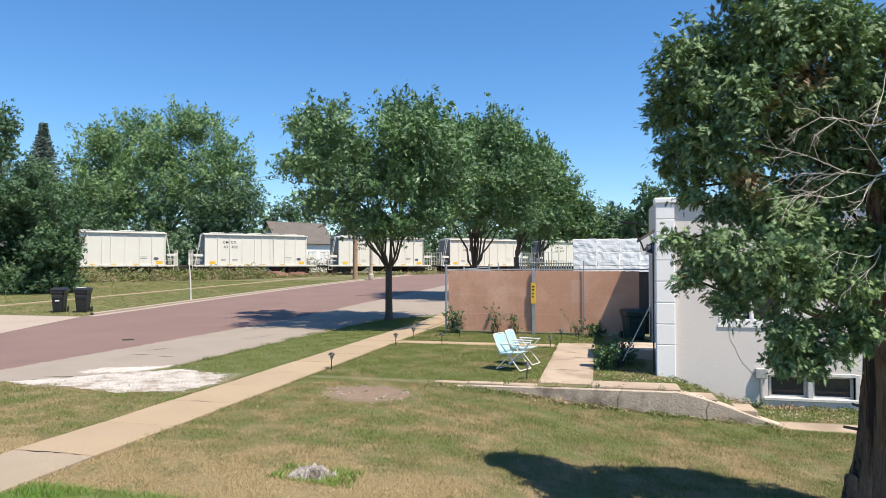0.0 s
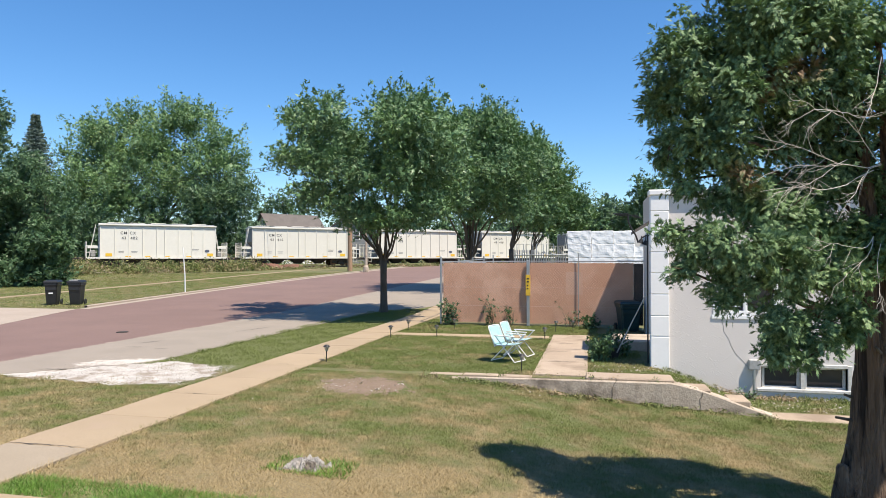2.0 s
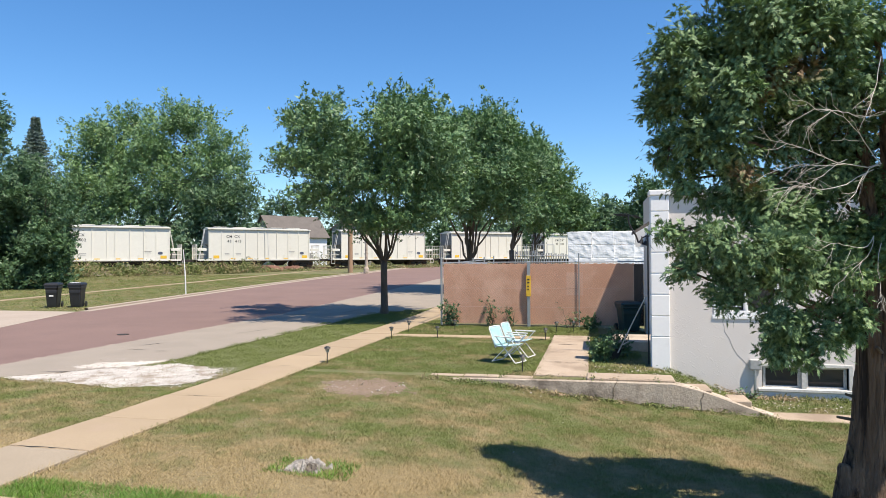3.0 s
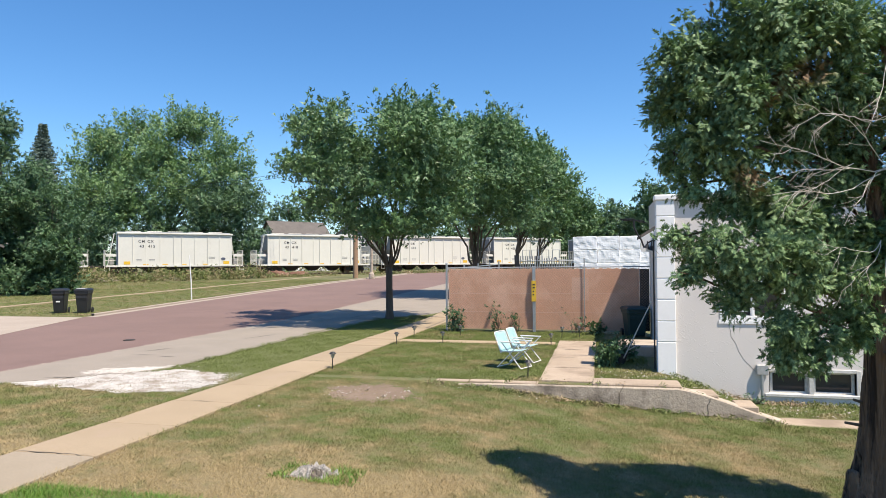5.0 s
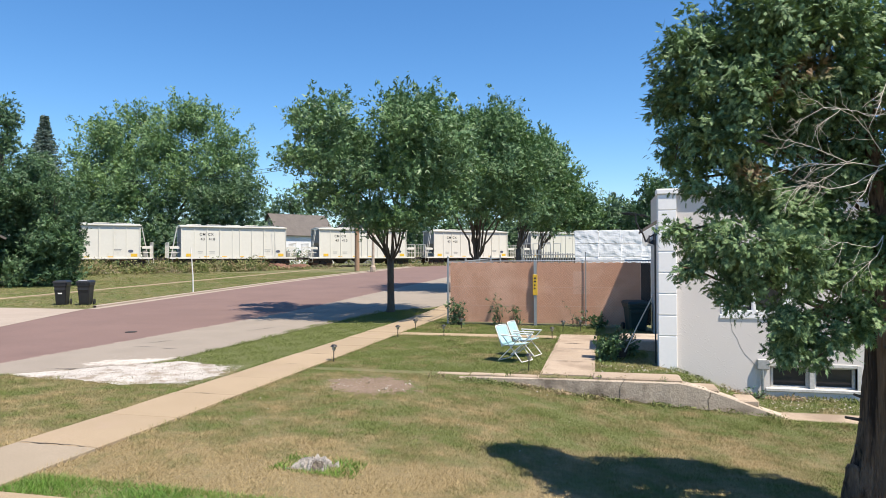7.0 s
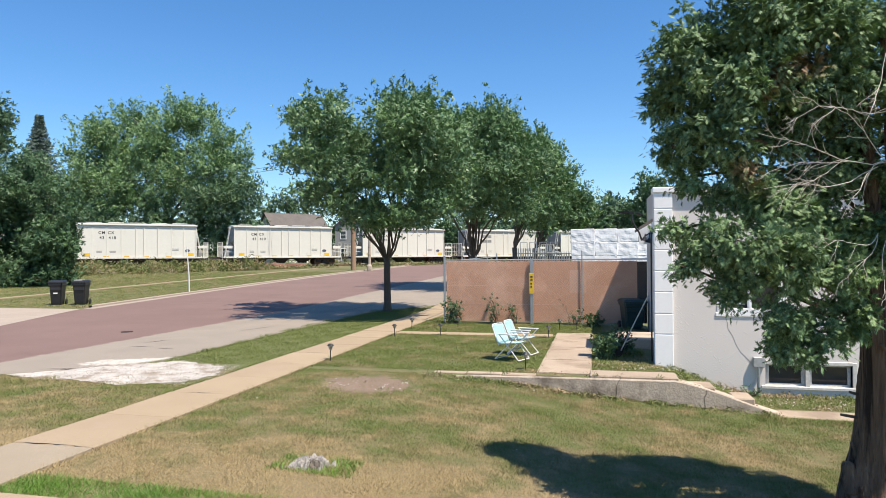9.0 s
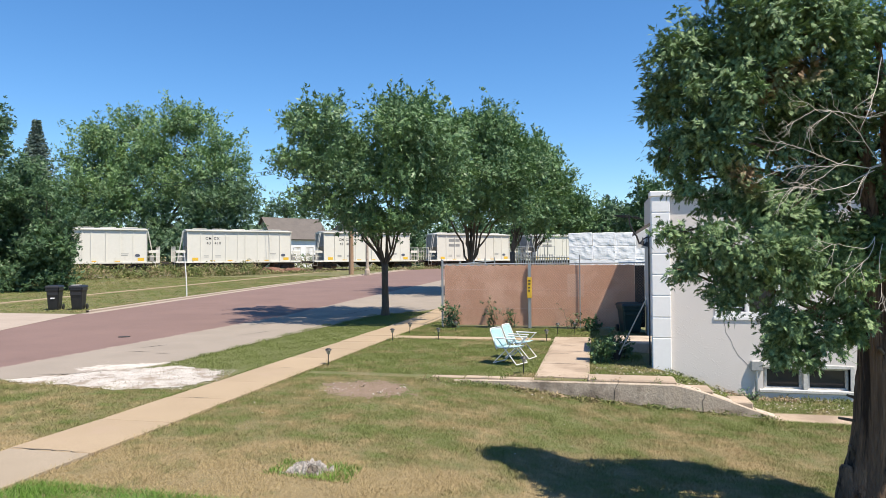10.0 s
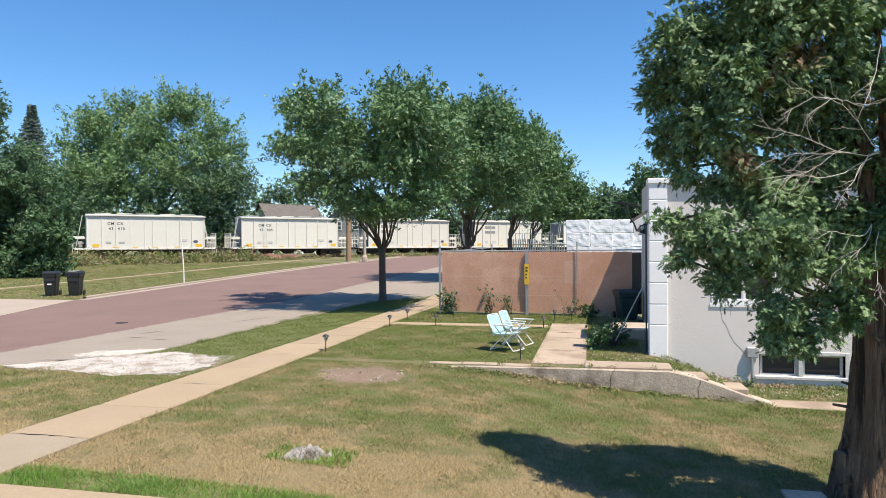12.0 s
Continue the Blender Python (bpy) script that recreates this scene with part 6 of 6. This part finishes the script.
pv = part("paver", one_box(1.98, 7.58, gz(2.2, 7.8) - 0.02, 2.40, 7.96, gz(2.2, 7.8) + 0.05, 0.015), "wallconc")
tagged(pv, "grey concrete paver in the grass by the cedar", "paver")


# ---------------------------------------------------------------- street furniture and the yard behind the fence
mk = thing("marker_pole", "thin white leaning marker pole on the far verge", "pole", pose(-23.12, 35.16, gz(-23.12, 35.16)))
part("pole", one_tube([(0, 0, -0.1), (-0.03, 0, 1.0), (-0.16, 0, 2.6)], [0.04, 0.036, 0.022], 8), "chair", mk)
up = thing("utility_pole", "tall weathered wooden utility pole", "utility pole", pose(-24.5, 66.1, gz(-24.5, 66.1)))
part("pole", one_tube([(0, 0, -0.3), (0, 0, 6), (0.05, 0, 12.2)], [0.26, 0.22, 0.17], 12), "wood", up)
part("cross_arm", one_box(-1.2, -0.24, 11.3, 1.2, -0.12, 11.45, 0.01), "wood", up)
for x in (-1.1, -0.5, 0.5, 1.1):
    part("insulator", one_tube([(x, -0.18, 11.45), (x, -0.18, 11.62)], [0.05, 0.03], 8), "galv", up)
part("transformer", one_tube([(0.45, 0, 9.4), (0.45, 0, 10.4)], 0.28, 12), "galv", up)
for k, dz in enumerate((0.0, 0.35)):
    a, b = Vector((-24.9 - k, 66.1, 12.5 + dz)), Vector((-84.0, 92.0, 14.5 + dz))
    pts = [a.lerp(b, t) - Vector((0, 0, 5.2 * t * (1 - t))) for t in np.linspace(0, 1, 16)]
    tagged(part("power_line", one_tube(pts, 0.02, 5), "ink"), "thin dark overhead wire from the wooden pole", "wire")
lp = thing("lamp_post", "grey concrete street lamp post with a flared base", "street lamp", pose(-21.9, 63.6, gz(-21.9, 63.6)))
part("post", one_tube([(0, 0, -0.1), (0, 0, 0.5), (0, 0, 0.7), (0, 0, 6.0)], [0.30, 0.26, 0.15, 0.09], 12), "wallconc", lp)
part("lantern", one_tube([(0, 0, 6.0), (0, 0, 6.15), (0, 0, 6.55), (0, 0, 6.7)], [0.08, 0.2, 0.26, 0.05], 10), "galv", lp)


def lumber(m, w, h, d, tag):
    th = thing("lumber_bundle", "bundle of lumber wrapped in white plastic, stacked", "lumber", m, group="wrapped lumber bundles")
    bm = box(bmesh.new(), -w / 2, -d / 2, 0, w / 2, d / 2, h, 0.015)
    bmesh.ops.subdivide_edges(bm, edges=list(bm.edges), cuts=6, use_grid_fill=True)
    for v in bm.verts:
        v.co += Vector((0.014, 0.022, 0.012)) * noise.noise(v.co * 5.0 + Vector((tag, tag * 2, 0)))
    part("wrap", bm, "wrap", th)
    part("spacer", one_box(-w / 2 + 0.1, -d / 2 + 0.03, -0.06, w / 2 - 0.1, -d / 2 + 0.12, -0.002), "wood", th)
    return th


k = 0
for col, (x, w) in enumerate(((-0.66, 1.12), (0.42, 1.03), (1.42, 0.96), (2.39, 0.96), (3.36, 0.96))):
    for row in range(4 if col >= 3 else 5):
        lumber(pose(x, 34.6 + 0.12 * col, 0.17 + gz(x, 34.6) - 0.1 + row * 0.645, 0, 1.2 - 0.6 * row, 0.6 * math.sin(k)), w, 0.632, 2.6, k)
        k += 1
rk = thing("steel_rack", "galvanised steel gate panels leaning in a rack", "rack")
for i in range(22):
    x = -3.4 + i * 0.105
    part("bar", one_tube([(x, 30.0 + 0.05 * math.sin(i), 0.1), (x, 30.05, 2.52 - 0.1 * (i > 9) - 0.06 * (i > 15))], 0.03, 6), "galv", rk)
for z in (0.6, 1.5, 2.3):
    part("cross_rail", one_tube([(-3.45, 29.95, z), (-1.1, 29.95, z)], 0.025, 6), "galv", rk)
for x in (-3.3, -2.9, -2.45, -2.0):
    part("hoop", one_tube([(x, 29.9, 2.4), (x, 29.9, 2.78), (x + 0.3, 29.9, 2.78), (x + 0.3, 29.9, 2.4)], 0.02, 6), "galv", rk)


# ---------------------------------------------------------------- houses past the tracks
def far_house(m, w, d, eave, ridge, wall, label, windows):
    """A gabled house; its gable faces -y."""
    th = thing("house", label, "house", m)
    bm = bmesh.new()
    f = [[bm.verts.new((x, y, z)) for x, z in ((-w / 2, 0), (w / 2, 0), (w / 2, eave), (0, ridge), (-w / 2, eave))] for y in (0, d)]
    bm.faces.new(f[0])
    bm.faces.new(f[1][::-1])
    for k in range(5):
        bm.faces.new((f[0][k], f[1][k], f[1][(k + 1) % 5], f[0][(k + 1) % 5]))
    bmesh.ops.recalc_face_normals(bm, faces=bm.faces)
    part("wall", bm, wall, th)
    ang = math.atan2(ridge - eave, w / 2)
    ln = math.hypot(ridge - eave, w / 2) + 0.5
    for s in (-1, 1):
        ob = part("roof", one_box(-ln, -0.4, 0.0, 0.05, d + 0.4, 0.14), "shingle", th)
        ob.matrix_basis = Matrix.Translation((0, 0, ridge + 0.02)) @ (pose(0, 0, 0, 0, -math.degrees(ang)) if s < 0 else pose(0, 0, 0, 0, 0, 180) @ Matrix.Translation((0, -d, 0)) @ pose(0, 0, 0, 0, -math.degrees(ang)))
    for x, z, ww, hh in windows:
        wo = part("window", one_box(x - ww / 2, -0.03, z, x + ww / 2, 0.02, z + hh), "glass", th)
        fr = bmesh.new()
        for a in ((x - ww / 2 - 0.1, z - 0.1, x + ww / 2 + 0.1, z), (x - ww / 2 - 0.1, z + hh, x + ww / 2 + 0.1, z + hh + 0.1), (x - ww / 2 - 0.1, z, x - ww / 2, z + hh), (x + ww / 2, z, x + ww / 2 + 0.1, z + hh), (x - ww / 2, z + hh / 2 - 0.04, x + ww / 2, z + hh / 2 + 0.04)):
            box(fr, a[0], -0.07, a[1], a[2], 0.0, a[3])
        part("window_frame", fr, "white", wo)
    return th


far_house(pose(-54.0, 104.0, 1.15, 0, 0, -38), 7.6, 10.0, 4.9, 8.3, "siding", "white gabled house with brown shingles past the tracks", ((0.3, 5.2, 0.8, 1.1), (-2.0, 1.2, 1.0, 1.4), (2.0, 1.2, 1.0, 1.4)))
far_house(pose(-42.2, 113.0, 1.15, 0, 0, 8), 6.0, 9.0, 6.4, 8.6, "carshade", "pale blue-grey two-storey house past the tracks", ((-1.5, 4.2, 0.9, 1.3), (1.5, 4.2, 0.9, 1.3), (-1.5, 1.0, 0.9, 1.4), (1.5, 1.0, 0.9, 1.4)))

far_house(pose(-40.8, 33.3, 0.12, 0, 0, 46), 8.0, 9.0, 3.5, 5.6, "siding", "white gabled house at the edge of the verge", ((-2.0, 1.0, 1.0, 1.3), (1.6, 1.0, 1.0, 1.3)))

for s, b, w, h, seed in ((10.9, -4.6, 1.5, 0.55, 1), (13.6, -4.2, 1.3, 0.45, 2)):
    p = along(s, b)
    bm = bmesh.new()
    bmesh.ops.create_icosphere(bm, subdivisions=4, radius=1.0, matrix=Matrix.Diagonal((w, 0.8, h, 1)))
    for v in bm.verts:
        v.co += v.normal * 0.25 * noise.noise(v.co * 2.2 + Vector((seed * 7, 0, 0))) + Vector((0, 0, 0.1 * noise.noise(v.co * 6)))
    ob = part("scrap_heap", bm, "rust")
    ob.matrix_basis = pose(p.x, p.y, gz(p.x, p.y) + 0.1, 0, 0, 42)
    tagged(ob, "low rust-red heap of earth beside the tracks", "heap")


# ---------------------------------------------------------------- small growth
def blades(name, label, areas, seed, material="blades", category="grass"):
    """Upright grass blades over rectangles (x0, x1, y0, y1, per square metre, height, width)."""
    rng = np.random.default_rng(seed)
    out = []
    for x0, x1, y0, y1, dens, h, w in areas:
        n = int((x1 - x0) * (y1 - y0) * dens)
        x, y = rng.uniform(x0, x1, n), rng.uniform(y0, y1, n)
        # uneven tufts
        keep = np.sin(x * 2.1 + 1.3 * np.sin(y * 1.7)) + np.sin(y * 3.3 + x) + rng.normal(size=n) * 1.2 > -2.3
        bare = ((x + 3.85) / 0.95) ** 2 + ((y - 11.2) / 0.75) ** 2 < 1 + 0.35 * rng.normal(size=n)
        keep &= ~bare | (rng.random(n) < 0.08)
        x, y = x[keep], y[keep]
        n = len(x)
        z = ground_z(x, y)
        hh = h * (0.5 + rng.random(n)) * (1 + 0.35 * np.sin(x * 5.1) * np.sin(y * 4.3))
        a = rng.uniform(0, 2 * np.pi, n)
        ww = w * (0.7 + 0.6 * rng.random(n))
        dx, dy = np.cos(a) * ww / 2, np.sin(a) * ww / 2
        lx, ly = rng.normal(size=n) * hh * 0.8, rng.normal(size=n) * hh * 0.8
        root = np.stack([x, y, z - 0.004], 1)
        w3 = np.stack([dx, dy, 0 * z], 1)
        out.append(np.stack([root - w3, root + w3, root + np.stack([lx, ly, hh], 1)], 1))
    me = slivers(name, np.concatenate(out))
    return tagged(part(name, me, material), label, category, kind="stuff")


blades("grass", "short mown grass, part green and part burnt", [
    (-5.58, 3.4, 5.65, 12.42, 8200, 0.023, 0.0068), (3.4, 5.4, 8.6, 12.42, 4200, 0.024, 0.010), (-5.58, -1.14, 12.72, 18.40, 4600, 0.026, 0.010), (-5.58, 0.1, 18.97, 21.8, 2400, 0.04, 0.014),
    (-11.3, -6.75, 6.6, 10.4, 5200, 0.026, 0.009), (-8.95, -6.75, 12.6, 24.0, 3000, 0.023, 0.010), (-8.5, -6.75, 24.0, 26.6, 1800, 0.035, 0.016), (-7.7, -6.75, 26.6, 27.4, 1800, 0.035, 0.016),
    (-6.85, -6.73, 9.0, 13.0, 1400, 0.06, 0.012), (-0.08, 6.0, 12.98, 14.15, 3000, 0.03, 0.013), (-0.08, 1.0, 14.15, 20.0, 1500, 0.04, 0.014),
    (-5.64, -5.55, 5.4, 22.0, 2200, 0.05, 0.010), (-6.80, -6.69, 5.0, 28.0, 2000, 0.05, 0.010),
    (-1.2, -1.09, 12.8, 18.4, 2200, 0.05, 0.010), (-0.16, -0.04, 12.8, 19.0, 2200, 0.05, 0.010), (-5.5, -1.2, 18.36, 18.45, 2200, 0.05, 0.010), (-9.05, -8.82, 13.0, 22.0, 1500, 0.05, 0.012), (-8.8, -8.5, 22.0, 26.0, 1200, 0.05, 0.012),
    (-8.6, -6.75, 10.4, 12.6, 120, 0.04, 0.010), (2.5, 6.0, 11.9, 12.3, 2600, 0.05, 0.011), (1.9, 3.0, 12.6, 13.0, 2600, 0.05, 0.011), (-12.0, -9.6, 9.9, 10.6, 1500, 0.04, 0.011), (-29.9, -21.9, 25.2, 27.0, 330, 0.04, 0.022), (-5.6, -4.95, 18.97, 23.5, 1500, 0.04, 0.014),
    (-29.9, -22.6, 27.0, 62.0, 330, 0.035, 0.022), (-38.0, -30.9, 30.0, 60.0, 170, 0.05, 0.028), (-52.0, -38.0, 36.0, 58.0, 70, 0.06, 0.04)], 51)


blades("lush_grass", "taller bright green grass along the porch walk", [(-5.6, 1.2, 5.28, 5.78, 7500, 0.042, 0.0065), (-3.42, -2.62, 6.55, 6.72, 2200, 0.05, 0.011), (-3.42, -3.2, 6.6, 7.1, 2200, 0.05, 0.011), (-2.84, -2.5, 6.6, 7.1, 2200, 0.05, 0.011)], 53, "lush")


def weeds(name, label, spots, seed, leaf="weed leaf", category="weeds"):
    """Clumps of tall stems with leaves: (x, y, radius, height, leaves, size)."""
    rng = np.random.default_rng(seed)
    out = []
    for x, y, r, h, n, size in spots:
        a, q = rng.uniform(0, 2 * np.pi, n), r * np.sqrt(rng.random(n))
        px, py = x + np.cos(a) * q, y + np.sin(a) * q
        f = rng.random(n) ** 0.8
        c = np.stack([px, py, ground_z(px, py) + f * h * (0.7 + 0.5 * rng.random(n))], 1)
        up = np.stack([rng.normal(size=n) * 0.7, rng.normal(size=n) * 0.7, rng.normal(size=n) * 0.4 + 0.55], 1)
        up /= np.linalg.norm(up, axis=1)[:, None]
        b = np.cross(up, rng.normal(size=(n, 3)))
        b /= np.linalg.norm(b, axis=1)[:, None]
        s = (size * (0.6 + 0.9 * rng.random(n)))[:, None]
        out.append(np.stack([c - up * s, c + b * s * 0.28, c + up * s, c - b * s * 0.28], 1))
    return tagged(part(name, quads(name, np.concatenate(out)), leaf), label, category, kind="stuff")


rng = random.Random(61)
spots = []
for i in range(240):
    s = rng.uniform(-34, 9.5)
    b = rng.uniform(-8.5, -4.2)
    p = along(s, b)
    spots.append((p.x, p.y, 0.9, rng.uniform(0.45, 1.5) * (1.0 if b < -5 else 0.75), 110, 0.13))
for i in range(70):
    p = along(rng.uniform(9, 34), rng.uniform(-6.5, -4.4))
    spots.append((p.x, p.y, 0.7, rng.uniform(0.15, 0.45), 60, 0.10))
for i in range(110):
    p = along(rng.uniform(-20, 75), rng.uniform(5.0, 9.5))
    spots.append((p.x, p.y, 1.1, rng.uniform(1.0, 1.9), 70, 0.17))
weeds("tall_weeds", "tall green and tan weeds along the railway bed", spots, 62)


def shrub(label, x, y, r, h, n, size, seed, leaf="ash leaf"):
    """A leafy shrub: several thin stems and leaf clumps."""
    r2, nrng = random.Random(seed), np.random.default_rng(seed)
    th = thing("shrub", label, "shrub", pose(x, y, gz(x, y)))
    bm = bmesh.new()
    lobes = []
    for _ in range(7):
        tip = Vector((r2.uniform(-0.8, 0.8) * r, r2.uniform(-0.6, 0.6) * r, h * r2.uniform(0.45, 0.95)))
        grow(bm, (r2.uniform(-0.2, 0.2) * r, 0, -0.03), tip, 0.014, 0.004, r2, 0, 5, 3)
        lobes.append((tip.x, tip.y, tip.z, r * 0.42, r * 0.42, h * 0.26))
        lobes.append((tip.x * 0.6, tip.y * 0.6, tip.z * 0.45, r * 0.4, r * 0.4, h * 0.24))
    part("stem", bm, "bark", th)
    part("foliage", slivers("foliage", leaf_cards(lobes, int(n * 1.8), size * 0.78, nrng, r * 0.2, 14, 0.2, 0.7)), leaf, th)
    return th


shrub("leafy volunteer shrub against the fence", -4.5, 21.5, 0.42, 0.85, 900, 0.07, 71, "bush leaf")
shrub("spindly weed climbing the fence", -3.15, 21.6, 0.34, 0.85, 300, 0.07, 72, "bush leaf")
shrub("spindly weed climbing the fence", -2.55, 21.65, 0.35, 0.55, 180, 0.065, 73, "bush leaf")
shrub("low weeds at the foot of the fence", -0.75, 21.6, 0.5, 0.6, 150, 0.06, 74, "bush leaf")
shrub("low weeds at the foot of the fence", -0.1, 21.4, 0.36, 0.36, 380, 0.09, 75, "bush leaf")
shrub("bushy green shrub beside the house", 0.20, 14.75, 0.33, 0.56, 1800, 0.055, 76, "bush leaf")
shrub("dark shrub in the shade of the house", 0.55, 15.6, 0.30, 0.62, 800, 0.065, 77, "bush leaf")
shrub("small weed below the meter box", 2.88, 13.98, 0.2, 0.17, 300, 0.035, 78)
spots = [(x, y, 0.16, 0.08, 46, 0.03) for x, y in [(rng.uniform(-1.0, 2.9), 12.40) for _ in range(26)] + [(rng.uniform(-3.2, -0.8), rng.uniform(12.25, 12.42)) for _ in range(16)] + [(rng.uniform(1.3, 4.6), 14.05) for _ in range(22)]]
weeds("wall_weeds", "low green weeds along the wall foot", spots, 63, "weed leaf")


def litter(name, label, category, spots, seed, material):
    """Small pale chips lying on the ground: (x0, x1, y0, y1, count, size)."""
    rng = np.random.default_rng(seed)
    out = []
    for x0, x1, y0, y1, n, size in spots:
        x, y = rng.uniform(x0, x1, n), rng.uniform(y0, y1, n)
        c = np.stack([x, y, ground_z(x, y) + 0.022], 1)
        a = rng.uniform(0, 6.28, n)
        u = np.stack([np.cos(a), np.sin(a), rng.normal(size=n) * 0.3], 1) * (size * (0.5 + rng.random(n)))[:, None]
        v = np.stack([-np.sin(a), np.cos(a), rng.normal(size=n) * 0.3], 1) * (size * (0.4 + 0.5 * rng.random(n)))[:, None]
        out.append(np.stack([c - u, c + v, c + u, c - v], 1))
    return tagged(part(name, quads(name, np.concatenate(out)), material), label, category, kind="stuff")


litter("pale_chips", "pale chips and petals scattered in the grass", "litter", [
    (-4.6, -3.2, 10.7, 11.7, 60, 0.022), (0.0, 4.6, 13.0, 14.1, 420, 0.018), (-5.2, 0.0, 8.0, 11.0, 40, 0.014), (-3.0, -0.8, 12.0, 12.4, 30, 0.018), (-10.2, -7.0, 10.3, 12.5, 3200, 0.013), (-7.4, -6.75, 10.4, 12.3, 500, 0.012), (-10.6, -8.2, 11.8, 13.2, 500, 0.011)], 81, "gravel")


# ---------------------------------------------------------------- what moves
def motions():
    """The train rolls by; its wheelsets turn."""
    times = [0.0, 1.0, 2.0, 3.0, 4.0, 5.0, 6.0, 7.0, 8.0, 9.0, 10.0, 11.0, 12.0]
    turn = 0.42
    for n, c in cars.items():
        walk(c, [(t, car_pose(n, t)) for t in times])
        for w in [o for o in c.children if o.name.startswith("wheelset")]:
            home = w.matrix_basis.translation.copy()
            rows = [(k * 0.1, Matrix.Translation(home) @ Matrix.Rotation((car_s(n, k * 0.1) - car_s(n, 0)) / turn, 4, "Y")) for k in range(121)]
            walk(w, rows)


motions()
